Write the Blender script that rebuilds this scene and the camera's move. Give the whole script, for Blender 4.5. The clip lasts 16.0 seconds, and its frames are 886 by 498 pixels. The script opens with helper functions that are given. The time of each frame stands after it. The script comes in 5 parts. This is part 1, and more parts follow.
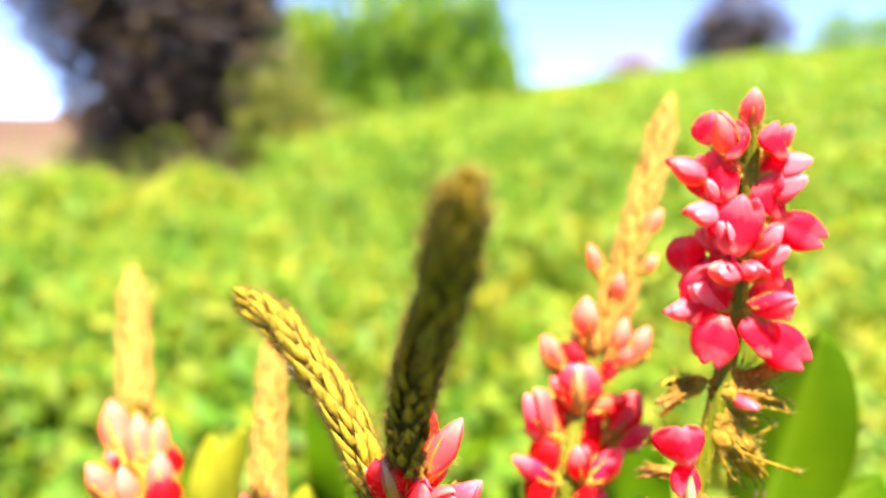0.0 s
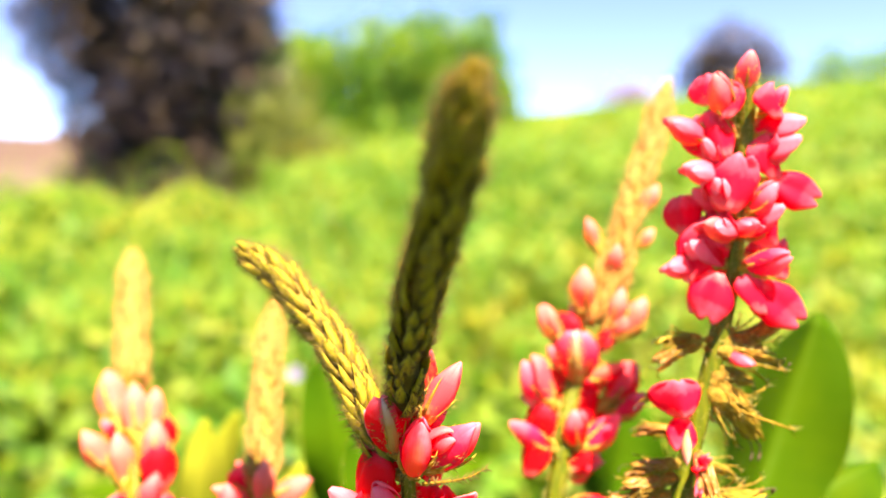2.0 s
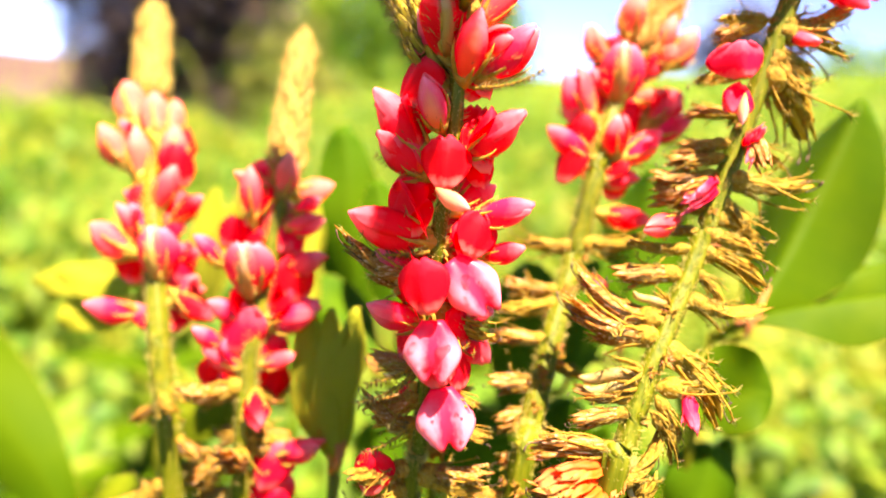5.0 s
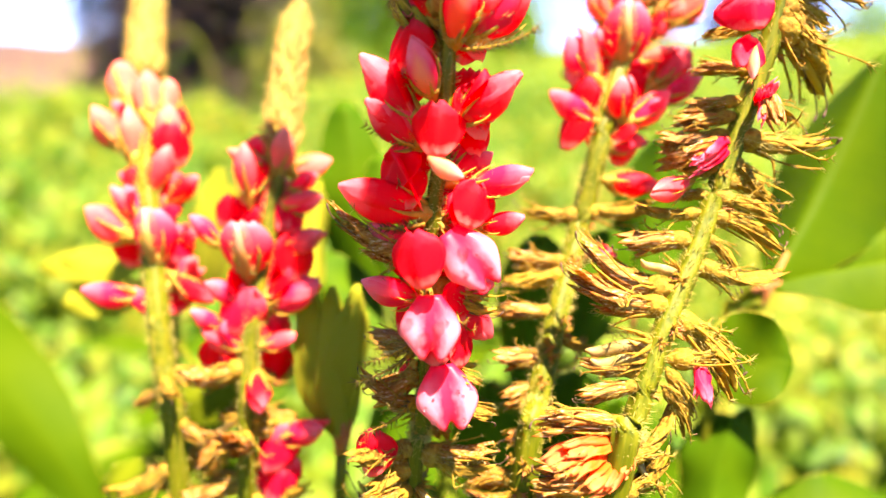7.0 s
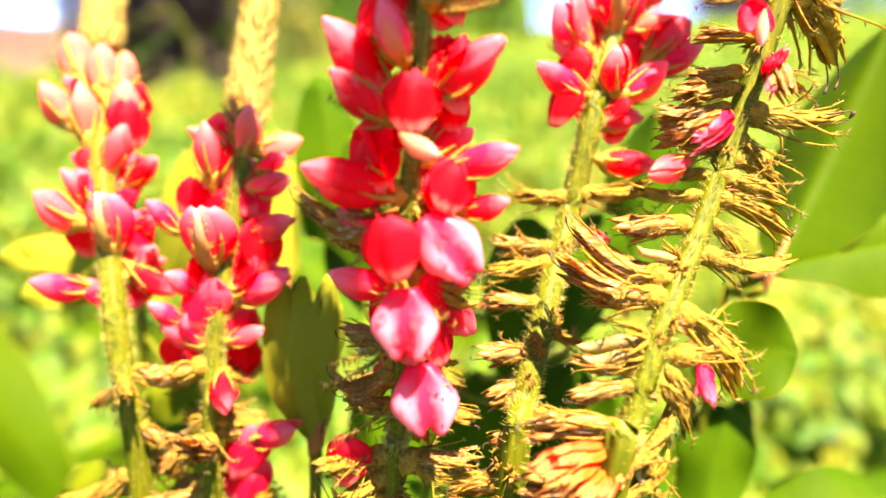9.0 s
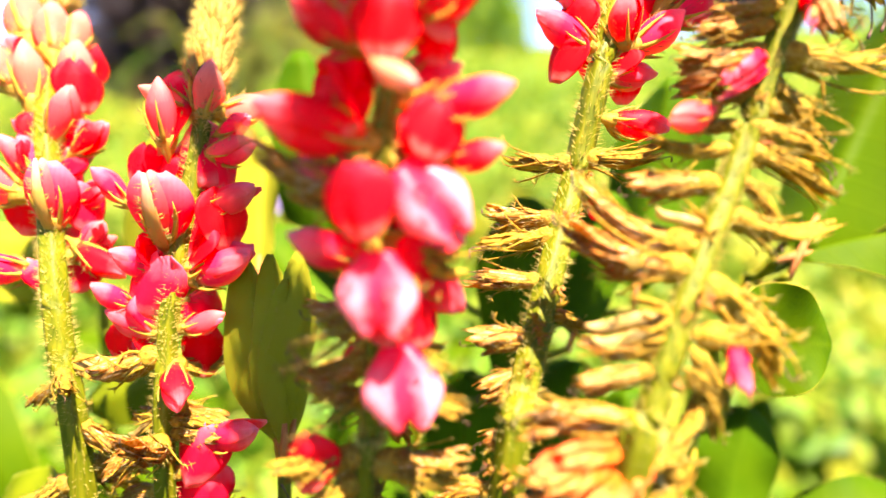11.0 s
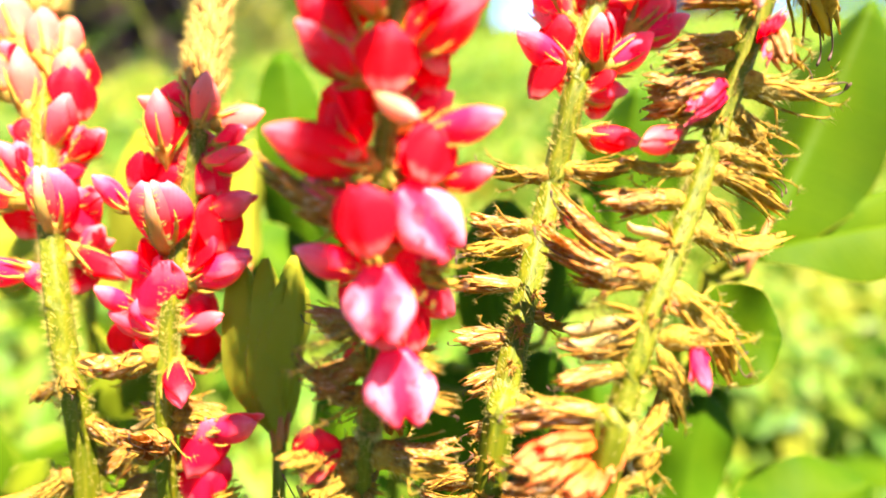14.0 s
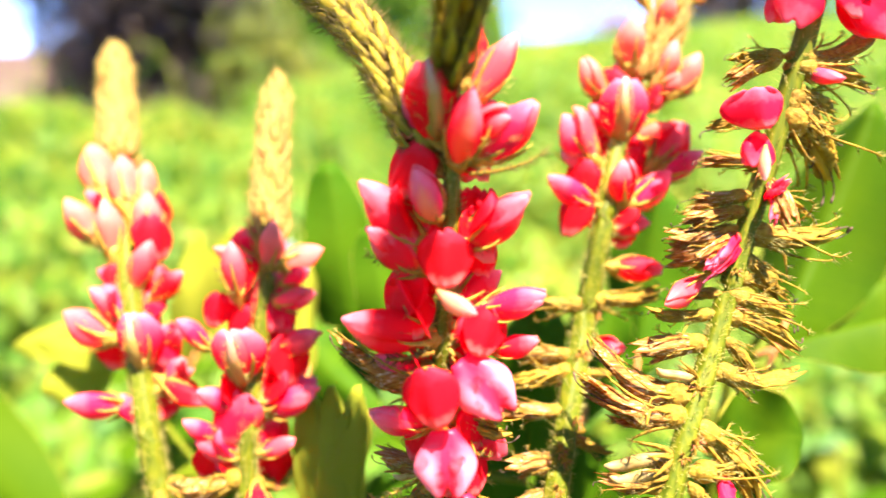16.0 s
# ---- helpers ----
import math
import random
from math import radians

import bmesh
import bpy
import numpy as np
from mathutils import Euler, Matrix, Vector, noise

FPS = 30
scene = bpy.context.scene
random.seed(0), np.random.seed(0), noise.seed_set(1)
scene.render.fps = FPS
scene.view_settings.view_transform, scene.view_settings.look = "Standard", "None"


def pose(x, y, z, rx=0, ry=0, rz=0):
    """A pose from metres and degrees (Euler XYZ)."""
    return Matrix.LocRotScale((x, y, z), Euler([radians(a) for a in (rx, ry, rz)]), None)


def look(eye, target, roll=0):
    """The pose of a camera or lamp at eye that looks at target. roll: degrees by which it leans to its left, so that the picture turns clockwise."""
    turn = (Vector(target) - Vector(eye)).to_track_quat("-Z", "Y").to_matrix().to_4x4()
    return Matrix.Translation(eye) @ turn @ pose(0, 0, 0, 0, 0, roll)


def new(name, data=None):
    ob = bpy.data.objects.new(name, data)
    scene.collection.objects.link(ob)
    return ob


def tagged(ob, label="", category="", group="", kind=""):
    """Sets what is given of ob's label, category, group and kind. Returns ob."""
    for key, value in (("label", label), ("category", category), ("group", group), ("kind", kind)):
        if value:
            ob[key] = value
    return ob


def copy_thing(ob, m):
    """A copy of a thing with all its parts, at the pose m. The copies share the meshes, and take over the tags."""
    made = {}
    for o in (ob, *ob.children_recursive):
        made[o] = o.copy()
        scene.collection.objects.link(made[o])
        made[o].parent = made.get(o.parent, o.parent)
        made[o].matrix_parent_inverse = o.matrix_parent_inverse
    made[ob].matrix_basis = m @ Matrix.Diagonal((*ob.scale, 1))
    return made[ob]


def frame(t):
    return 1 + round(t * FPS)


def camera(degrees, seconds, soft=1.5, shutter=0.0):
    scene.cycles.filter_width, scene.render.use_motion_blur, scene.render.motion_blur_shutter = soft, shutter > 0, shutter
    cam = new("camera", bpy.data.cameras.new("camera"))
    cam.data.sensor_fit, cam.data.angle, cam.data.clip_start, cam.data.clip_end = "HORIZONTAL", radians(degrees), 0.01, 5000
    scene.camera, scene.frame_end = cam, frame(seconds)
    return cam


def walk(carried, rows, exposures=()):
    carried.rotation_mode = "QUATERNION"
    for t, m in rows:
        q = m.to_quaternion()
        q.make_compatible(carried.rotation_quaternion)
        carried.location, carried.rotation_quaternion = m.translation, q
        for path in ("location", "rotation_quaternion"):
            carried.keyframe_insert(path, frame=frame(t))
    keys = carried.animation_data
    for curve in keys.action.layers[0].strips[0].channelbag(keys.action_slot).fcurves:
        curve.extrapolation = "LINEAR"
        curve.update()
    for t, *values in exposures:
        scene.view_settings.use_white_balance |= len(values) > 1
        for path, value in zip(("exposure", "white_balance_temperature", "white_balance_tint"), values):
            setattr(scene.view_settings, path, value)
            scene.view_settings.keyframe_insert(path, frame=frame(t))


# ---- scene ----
cam = camera(64.24, 16.0, shutter=0.5)
# seconds, eye, target, roll
PATH = [
    (0, (0.00373, 0.00207, 0.54996), (-0.0333, 1.9789, 0.2484), 0.68),
    (0.5, (0.00169, 0.00128, 0.5545), (-0.0269, 1.9902, 0.2670), 1.44),
    (1, (0.00203, 0.00069, 0.5543), (-0.0169, 1.9912, 0.2790), 1.66),
    (1.5, (0.0042, 0.00129, 0.54623), (-0.0453, 1.9863, 0.3069), 1.11),
    (2, (0.00339, -0.00018, 0.54174), (-0.0234, 1.9867, 0.3146), 1.59),
    (2.5, (0.00231, 5e-05, 0.53779), (0.0033, 1.9859, 0.3003), 2.47),
    (3, (0.00101, -0.00097, 0.52971), (0.0206, 1.9873, 0.3142), 4.59),
    (3.5, (0.00218, -0.00046, 0.5211), (-0.0006, 1.9814, 0.2521), 5.87),
    (4, (0.00099, -0.00054, 0.51785), (0.0236, 1.9787, 0.2313), 6.60),
    (4.5, (-0.00131, -0.0008, 0.5112), (0.0307, 1.9661, 0.1501), 6.48),
    (5, (2e-05, -0.00166, 0.5061), (0.0013, 1.969, 0.165), 6.97),
    (5.2, (0.00108, -0.00103, 0.50484), (-0.0208, 1.9685, 0.1578), 6.51),
    (7.3, (0.00284, 0.00122, 0.50549), (-0.0606, 1.9574, 0.094), 4.45),
    (7.5, (0.00622, 0.00085, 0.50661), (-0.1105, 1.9543, 0.0938), 3.70),
    (8, (0.0048, 0.00386, 0.50243), (-0.052, 1.9729, 0.1564), 4.94),
    (8.5, (0.0035, 0.00559, 0.50246), (-0.0175, 1.965, 0.102), 5.17),
    (9, (0.00324, 0.00807, 0.50443), (-0.0081, 1.9555, 0.0489), 4.82),
    (9.2, (0.00305, 0.00948, 0.50288), (0.0069, 1.9618, 0.069), 5.01),
    (11.5, (0.00644, 0.01776, 0.49805), (-0.0157, 1.9739, 0.0818), 4.74),
    (12, (0.00821, 0.01778, 0.49914), (-0.0455, 1.9652, 0.047), 4.04),
    (12.5, (0.00843, 0.017, 0.49805), (-0.0487, 1.9706, 0.0737), 3.65),
    (13, (0.00804, 0.0171, 0.49723), (-0.0312, 1.974, 0.0859), 3.78),
    (13.5, (0.00642, 0.01535, 0.49834), (0.0222, 1.9673, 0.0629), 4.08),
    (14, (0.00219, 0.01271, 0.50146), (0.0963, 1.9573, 0.0435), 5.58),
    (14.5, (-0.00139, 0.01038, 0.50972), (0.1008, 1.9452, 0.0137), 4.50),
    (15, (-0.00759, 0.00904, 0.51622), (0.0934, 1.9541, 0.0617), 4.09),
    (15.5, (-0.0069, 0.00879, 0.51634), (0.072, 1.9578, 0.0748), 4.16),
    (16, (-0.00179, 0.00695, 0.51631), (0.0267, 1.9626, 0.0985), 2.89),
]
EXPOSURE = 2.73
walk(cam, [(t, look(eye, target, roll)) for t, eye, target, roll in PATH], [(t, EXPOSURE + e, kelvin, tint + 2) for t, e, kelvin, tint in ((0.0, 0.04, 7300, 16), (1.5, 0.05, 7350, 18), (3.5, 0.1, 7600, 26), (5.0, 0.16, 7700, 29), (7.5, 0.23, 7700, 29), (9.0, 0.24, 7700, 28), (12.5, 0.34, 7600, 27), (14.0, 0.34, 7000, 27), (15.0, 0.27, 6500, 25), (16.0, 0.22, 6500, 22))])

# focus lies on the flower spikes, a few centimetres off
cam.data.dof.use_dof = True
cam.data.dof.focus_distance = 0.070
cam.data.dof.aperture_fstop = 12.5

# ---- world, sun ----
SUN = Vector((0.16, -0.31, 0.93)).normalized()
world = bpy.data.worlds.new("sky")
scene.world = world
world.use_nodes = True
sky = world.node_tree.nodes.new("ShaderNodeTexSky")
sky.sky_type = "NISHITA"
sky.sun_disc = False
sky.sun_elevation = math.asin(SUN.z)
sky.sun_rotation = math.atan2(SUN.x, SUN.y)
sky.dust_density, sky.air_density, sky.ozone_density = 0.0, 0.25, 4.0
back = world.node_tree.nodes["Background"]
back.inputs["Strength"].default_value = 0.122
world.node_tree.links.new(sky.outputs["Color"], back.inputs["Color"])
sun = new("sun", bpy.data.lights.new("sun", "SUN"))
sun.data.energy, sun.data.angle, sun.data.color = 5.0, radians(0.6), (1.0, 0.95, 0.86)
sun.matrix_world = look(SUN * 30, (0, 0, 0))


# ---- materials ----
class Mat:
    """A node material with a principled surface, optionally thin enough to let light through."""

    def __init__(self, name, rough=0.5, gloss=0.5, thin=0.0, sheen=0.0):
        self.m = bpy.data.materials.new(name)
        self.m.use_nodes = True
        self.t = self.m.node_tree
        self.p = self.t.nodes["Principled BSDF"]
        self.p.inputs["Roughness"].default_value = rough
        self.p.inputs["Specular IOR Level"].default_value = gloss
        self.p.inputs["Sheen Weight"].default_value = sheen
        self.thin = thin

    def node(self, kind, **values):
        n = self.t.nodes.new(kind)
        for k, v in values.items():
            n.inputs[k.replace("_", " ")].default_value = v
        return n

    def link(self, a, b):
        self.t.links.new(a, b)

    def noise(self, scale, detail=3.0, coords="Object"):
        n = self.node("ShaderNodeTexNoise", Scale=scale, Detail=detail)
        self.link(self.node("ShaderNodeTexCoord").outputs[coords], n.inputs["Vector"])
        return n.outputs["Fac"]

    def axis(self, which, coords="Object"):
        s = self.node("ShaderNodeSeparateXYZ")
        self.link(self.node("ShaderNodeTexCoord").outputs[coords], s.inputs[0])
        return s.outputs[which]

    def ramp(self, fac, stops):
        r = self.t.nodes.new("ShaderNodeValToRGB")
        e = r.color_ramp.elements
        while len(e) < len(stops):
            e.new(0.5)
        for el, (at, c) in zip(e, stops):
            el.position, el.color = at, (*c, 1)
        self.link(fac, r.inputs["Fac"])
        return r.outputs["Color"]

    def blend(self, fac, a, b, how="MIX"):
        x = self.t.nodes.new("ShaderNodeMix")
        x.data_type, x.blend_type = "RGBA", how
        for value, slot in ((fac, 0), (a, 6), (b, 7)):
            if isinstance(value, (int, float)):
                x.inputs[slot].default_value = value
            elif isinstance(value, tuple):
                x.inputs[slot].default_value = (*value, 1)
            else:
                self.link(value, x.inputs[slot])
        return x.outputs[2]

    def sums(self, a, b, how="ADD"):
        x = self.t.nodes.new("ShaderNodeMath")
        x.operation = how
        for value, slot in ((a, 0), (b, 1)):
            if isinstance(value, (int, float)):
                x.inputs[slot].default_value = value
            else:
                self.link(value, x.inputs[slot])
        return x.outputs[0]

    def bump(self, height, strength, distance):
        b = self.node("ShaderNodeBump", Strength=strength, Distance=distance)
        self.link(height, b.inputs["Height"])
        self.link(b.outputs[0], self.p.inputs["Normal"])

    def done(self, color):
        if isinstance(color, tuple):
            rgb = self.t.nodes.new("ShaderNodeRGB")
            rgb.outputs[0].default_value = (*color, 1)
            color = rgb.outputs[0]
        self.link(color, self.p.inputs["Base Color"])
        if self.thin:
            lets = self.t.nodes.new("ShaderNodeBsdfTranslucent")
            self.link(color, lets.inputs["Color"])
            mix = self.t.nodes.new("ShaderNodeMixShader")
            mix.inputs[0].default_value = self.thin
            self.link(self.p.outputs[0], mix.inputs[1])
            self.link(lets.outputs[0], mix.inputs[2])
            self.link(mix.outputs[0], self.t.nodes["Material Output"].inputs["Surface"])
        return self.m

    def per_object(self):
        return self.t.nodes.new("ShaderNodeObjectInfo").outputs["Random"]

    def per_island(self):
        return self.t.nodes.new("ShaderNodeNewGeometry").outputs["Random Per Island"]


def petal_material(name, base, body, tip, start, thin=0.45, belly=None):
    """Petals run from their claw (x = 0) to their rim (x = 1), with fine veins along them."""
    k = Mat(name, 0.5, 0.12, thin)
    along = k.sums(k.axis(0), k.sums(k.sums(k.noise(5.0), 0.5, "SUBTRACT"), 0.35, "MULTIPLY"))
    col = k.ramp(along, [(0.0, base), (0.25, body), (start, body), (1.0, tip)])
    if belly:
        y = k.axis(1)
        low = k.sums(k.sums(k.axis(2), 0.25), k.sums(k.sums(k.sums(y, y, "MULTIPLY"), 0.5, "POWER"), 1.1, "MULTIPLY"))
        under = k.ramp(k.sums(low, k.sums(k.noise(3.0), 0.16, "MULTIPLY")), [(0.16, (1, 1, 1)), (0.34, (0, 0, 0))])
        col = k.blend(k.sums(under, 0.6, "MULTIPLY"), col, belly)
    vein = k.t.nodes.new("ShaderNodeTexWave")
    vein.bands_direction = "Y"
    vein.inputs["Scale"].default_value, vein.inputs["Distortion"].default_value = 7.0, 4.0
    k.link(k.node("ShaderNodeTexCoord").outputs["Object"], vein.inputs["Vector"])
    col = k.blend(k.sums(vein.outputs["Fac"], 0.07, "MULTIPLY"), col, (0.70, 0.004, 0.02))
    col = k.blend(k.sums(k.per_object(), 0.22, "MULTIPLY"), col, (0.95, 0.02, 0.07))
    k.bump(k.sums(vein.outputs["Fac"], k.noise(14.0), "ADD"), 0.12, 0.00006)
    return k.done(col)


def leaf_material(name, dark, light, thin=0.4, veins=True):
    """Leaf blades: the middle line lies on local y = 0, length along x."""
    k = Mat(name, 0.6, 0.05, thin)
    col = k.ramp(k.noise(2.4, 5.0), [(0.25, dark), (0.75, light)])
    col = k.blend(k.sums(k.per_object(), 0.25, "MULTIPLY"), col, light)
    if veins:
        y = k.sums(k.axis(1), 0.0, "ADD")
        side = k.sums(k.sums(y, y, "MULTIPLY"), 0.5, "POWER")
        mid = k.ramp(side, [(0.0, (1, 1, 1)), (0.03, (0, 0, 0))])
        ribs = k.t.nodes.new("ShaderNodeMath")
        ribs.operation = "SINE"
        k.link(k.sums(k.sums(k.axis(0), k.sums(side, -0.55, "MULTIPLY")), 75.0, "MULTIPLY"), ribs.inputs[0])
        rib = k.ramp(ribs.outputs[0], [(0.86, (0, 0, 0)), (1.0, (1, 1, 1))])
        col = k.blend(k.sums(rib, 0.22, "MULTIPLY"), col, light)
        col = k.blend(k.sums(mid, 0.4, "MULTIPLY"), col, light)
        k.bump(k.sums(rib, k.noise(30.0), "ADD"), 0.2, 0.0002)
    return k.done(col)


def mottled(name, a, b, scale, rough=0.6, thin=0.0, detail=4.0, relief=0.0003, rand=None, amount=0.4):
    k = Mat(name, rough, 0.2, thin)
    n = k.noise(scale, detail)
    col = k.ramp(n, [(0.3, a), (0.7, b)])
    if rand:
        col = k.blend(k.sums(k.per_object(), amount, "MULTIPLY"), col, rand)
    k.bump(n, 0.5, relief)
    return k.done(col)


def foliage(name, stops, thin=0.35):
    """Leaves of the far plants: the colour goes from leaf to leaf and in broad drifts."""
    k = Mat(name, 0.55, 0.3, thin)
    f = k.sums(k.sums(k.per_island(), 0.5, "MULTIPLY"), k.sums(k.noise(0.9, 2.0), 0.6, "MULTIPLY"))
    return k.done(k.ramp(f, stops))


# Pale tips: natural fading plus the sheen of lit petals, put into the colour.
RED = petal_material("red_petal", (0.94, 0.20, 0.02), (0.98, 0.018, 0.022), (0.98, 0.32, 0.36), 0.68, 0.66)
BANNER = petal_material("banner_petal", (0.96, 0.32, 0.24), (0.98, 0.012, 0.012), (0.98, 0.05, 0.08), 0.7, 0.66)
PINK = petal_material("pink_petal", (0.92, 0.28, 0.06), (0.98, 0.045, 0.075), (0.98, 0.26, 0.28), 0.55, 0.5)
BUD = petal_material("bud_petal", (0.94, 0.52, 0.06), (0.96, 0.10, 0.11), (0.98, 0.28, 0.24), 0.66, 0.5, (0.90, 0.44, 0.12))
ROSE = petal_material("rose_petal", (0.95, 0.10, 0.10), (0.97, 0.10, 0.15), (0.98, 0.28, 0.34), 0.5, 0.5)
CRIMSON = petal_material("crimson_banner", (0.96, 0.28, 0.26), (0.98, 0.016, 0.050), (0.98, 0.22, 0.30), 0.58, 0.62)
BLUSH = petal_material("blush_bud", (0.88, 0.44, 0.08), (0.96, 0.18, 0.11), (0.96, 0.34, 0.26), 0.48, 0.5, (0.90, 0.46, 0.12))
CREAM = petal_material("cream_keel", (0.56, 0.28, 0.05), (0.68, 0.36, 0.17), (0.74, 0.42, 0.36), 0.6, 0.4)
# Red petal whose pale lobes are a sunlit sheen painted into the colour.
k = Mat("sheen_petal", 0.40, 0.3, 0.45)
y = k.axis(1)
aside = k.sums(k.sums(k.sums(y, y, "MULTIPLY"), 0.5, "POWER"), k.sums(k.sums(k.noise(7.0, 4.0), 0.5, "SUBTRACT"), 0.22, "MULTIPLY"))
lobe = k.ramp(aside, [(0.08, (0, 0, 0)), (0.26, (1, 1, 1))])
reach = k.ramp(k.sums(k.axis(0), k.sums(k.sums(k.noise(5.0), 0.5, "SUBTRACT"), 0.2, "MULTIPLY")), [(0.14, (0, 0, 0)), (0.50, (1, 1, 1))])
k.bump(k.noise(16.0), 0.15, 0.00006)
fade = k.blend(k.blend(1.0, lobe, reach, "MULTIPLY"), (0.97, 0.020, 0.055), (0.98, 0.29, 0.35))
SHEEN_PALE = k.done(k.blend(k.sums(k.per_object(), 0.15, "MULTIPLY"), fade, (0.97, 0.06, 0.14)))
# These bud tips likewise carry painted sheen besides their own paler colour.
RED_BUD = petal_material("red_bud", (0.92, 0.34, 0.05), (0.98, 0.024, 0.038), (0.98, 0.34, 0.36), 0.60, 0.6, (0.95, 0.24, 0.05))
PINK_BUD = petal_material("pink_bud", (0.90, 0.55, 0.08), (0.98, 0.036, 0.115), (0.98, 0.34, 0.38), 0.54, 0.58, (0.93, 0.56, 0.16))
MAGENTA = petal_material("magenta_petal", (0.92, 0.30, 0.06), (0.98, 0.025, 0.075), (0.98, 0.22, 0.30), 0.6, 0.5)
k = Mat("hairy_stem", 0.5, 0.2, 0.35)
lines = k.node("ShaderNodeTexNoise", Scale=1.0, Detail=3.0)
stretch = k.node("ShaderNodeMapping", Scale=(1800.0, 1800.0, 90.0))
k.link(k.node("ShaderNodeTexCoord").outputs["Object"], stretch.inputs["Vector"])
k.link(stretch.outputs[0], lines.inputs["Vector"])
col = k.ramp(lines.outputs["Fac"], [(0.28, (0.072, 0.104, 0.003)), (0.5, (0.125, 0.148, 0.004)), (0.72, (0.21, 0.205, 0.008))])
col = k.blend(k.ramp(k.noise(260.0), [(0.62, (0, 0, 0)), (0.74, (0.25, 0.25, 0.25))]), col, (0.40, 0.26, 0.03))
k.bump(lines.outputs["Fac"], 0.6, 0.0002)
STEM = k.done(col)
# On the scales this gold carries the sunlight in its colour; see olive below.
GOLD = mottled("golden_bract", (0.26, 0.085, 0.008), (0.50, 0.235, 0.035), 3.0, 0.6, 0.35, rand=(0.54, 0.20, 0.06))
# Same kind of scales, shade put into the colour, darkest at their roots.
k = Mat("shaded_olive_bract", 0.6, 0.2, 0.45)
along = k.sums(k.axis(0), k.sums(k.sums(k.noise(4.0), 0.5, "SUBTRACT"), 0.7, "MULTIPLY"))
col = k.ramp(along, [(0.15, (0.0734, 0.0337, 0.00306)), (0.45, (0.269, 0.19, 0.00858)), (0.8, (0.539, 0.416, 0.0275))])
k.bump(k.noise(9.0), 0.4, 0.0002)
OLIVE = k.done(k.blend(k.sums(k.per_object(), 0.35, "MULTIPLY"), col, (0.343, 0.257, 0.0122)))
CALYX = mottled("calyx", (0.36, 0.20, 0.02), (0.62, 0.40, 0.05), 4.0, 0.6, 0.4)
TOOTH = petal_material("calyx_tooth", (0.26, 0.24, 0.03), (0.50, 0.34, 0.07), (0.66, 0.48, 0.36), 0.6, 0.4)
# Dark brown so the gaps between scales read as shade, put into the colour.
CORE = mottled("shaded_cone_core", (0.10, 0.06, 0.006), (0.20, 0.13, 0.012), 400.0, 0.8)
HUSK = mottled("withered_husk", (0.20, 0.070, 0.006), (0.54, 0.35, 0.035), 13.0, 0.7, 0.45, relief=0.0008, rand=(0.50, 0.34, 0.022), amount=0.4)
k = Mat("shrivelled_petal", 0.6, 0.3, 0.55)
silk = k.node("ShaderNodeTexNoise", Scale=9.0, Detail=4.0)
stretch = k.node("ShaderNodeMapping", Scale=(0.35, 4.0, 4.0))
k.link(k.node("ShaderNodeTexCoord").outputs["Object"], stretch.inputs["Vector"])
k.link(stretch.outputs[0], silk.inputs["Vector"])
col = k.ramp(silk.outputs["Fac"], [(0.30, (0.22, 0.066, 0.005)), (0.44, (0.48, 0.19, 0.016)), (0.57, (0.62, 0.36, 0.07)), (0.66, (0.86, 0.70, 0.42))])
k.bump(silk.outputs["Fac"], 0.5, 0.0002)
SHRIVEL = k.done(k.blend(k.sums(k.per_object(), 0.45, "MULTIPLY"), col, (0.40, 0.12, 0.015)))
POD = mottled("young_pod", (0.42, 0.29, 0.04), (0.70, 0.55, 0.20), 4.0, 0.5, 0.35, rand=(0.245, 0.144, 0.0432), amount=0.7)
GREENPOD = mottled("green_pod", (0.32, 0.24, 0.012), (0.54, 0.44, 0.03), 5.0, 0.5, 0.4, rand=(0.60, 0.34, 0.04), amount=0.6)
AMBER = petal_material("amber_petal", (0.66, 0.28, 0.03), (0.88, 0.20, 0.018), (0.90, 0.38, 0.10), 0.65, 0.6)
HOOK = mottled("style_tip", (0.05, 0.03, 0.02), (0.12, 0.06, 0.03), 4.0)
HAIR = mottled("hair", (0.432, 0.346, 0.0576), (0.562, 0.475, 0.144), 300.0, 0.5, 0.4)
DARKHAIR = mottled("dark_hair", (0.07, 0.045, 0.01), (0.24, 0.16, 0.03), 300.0, 0.5, 0.2)
LEAF = leaf_material("leaf", (0.018, 0.076, 0.0008), (0.066, 0.126, 0.001), 0.45)
FRESH = leaf_material("fresh_leaf", (0.27, 0.31, 0.016), (0.42, 0.42, 0.035), 0.6, False)
DEEP = leaf_material("shade_leaf", (0.020, 0.085, 0.0015), (0.065, 0.145, 0.002), 0.45)
YOUNG = leaf_material("young_leaf", (0.060, 0.112, 0.003), (0.135, 0.172, 0.005), 0.45)
EDGE = mottled("leaf_rim", (0.30, 0.30, 0.012), (0.46, 0.42, 0.03), 40.0, 0.5, 0.45)
RUST = mottled("rusty_joint", (0.40, 0.10, 0.03), (0.52, 0.22, 0.06), 300.0, 0.6, 0.2)
FIELD = foliage("field_leaves", [(0.14, (0.018, 0.075, 0.007)), (0.40, (0.070, 0.195, 0.010)), (0.68, (0.165, 0.25, 0.0129)), (0.92, (0.34, 0.305, 0.0221))], 0.5)
BUSH = foliage("bush_leaves", [(0.20, (0.022, 0.085, 0.005)), (0.5, (0.095, 0.25, 0.012)), (0.95, (0.32, 0.42, 0.02))], 0.5)
DARKTREE = foliage("tree_leaves", [(0.2, (0.006, 0.006, 0.016)), (0.55, (0.022, 0.017, 0.022)), (0.85, (0.14, 0.09, 0.025))], 0.15)
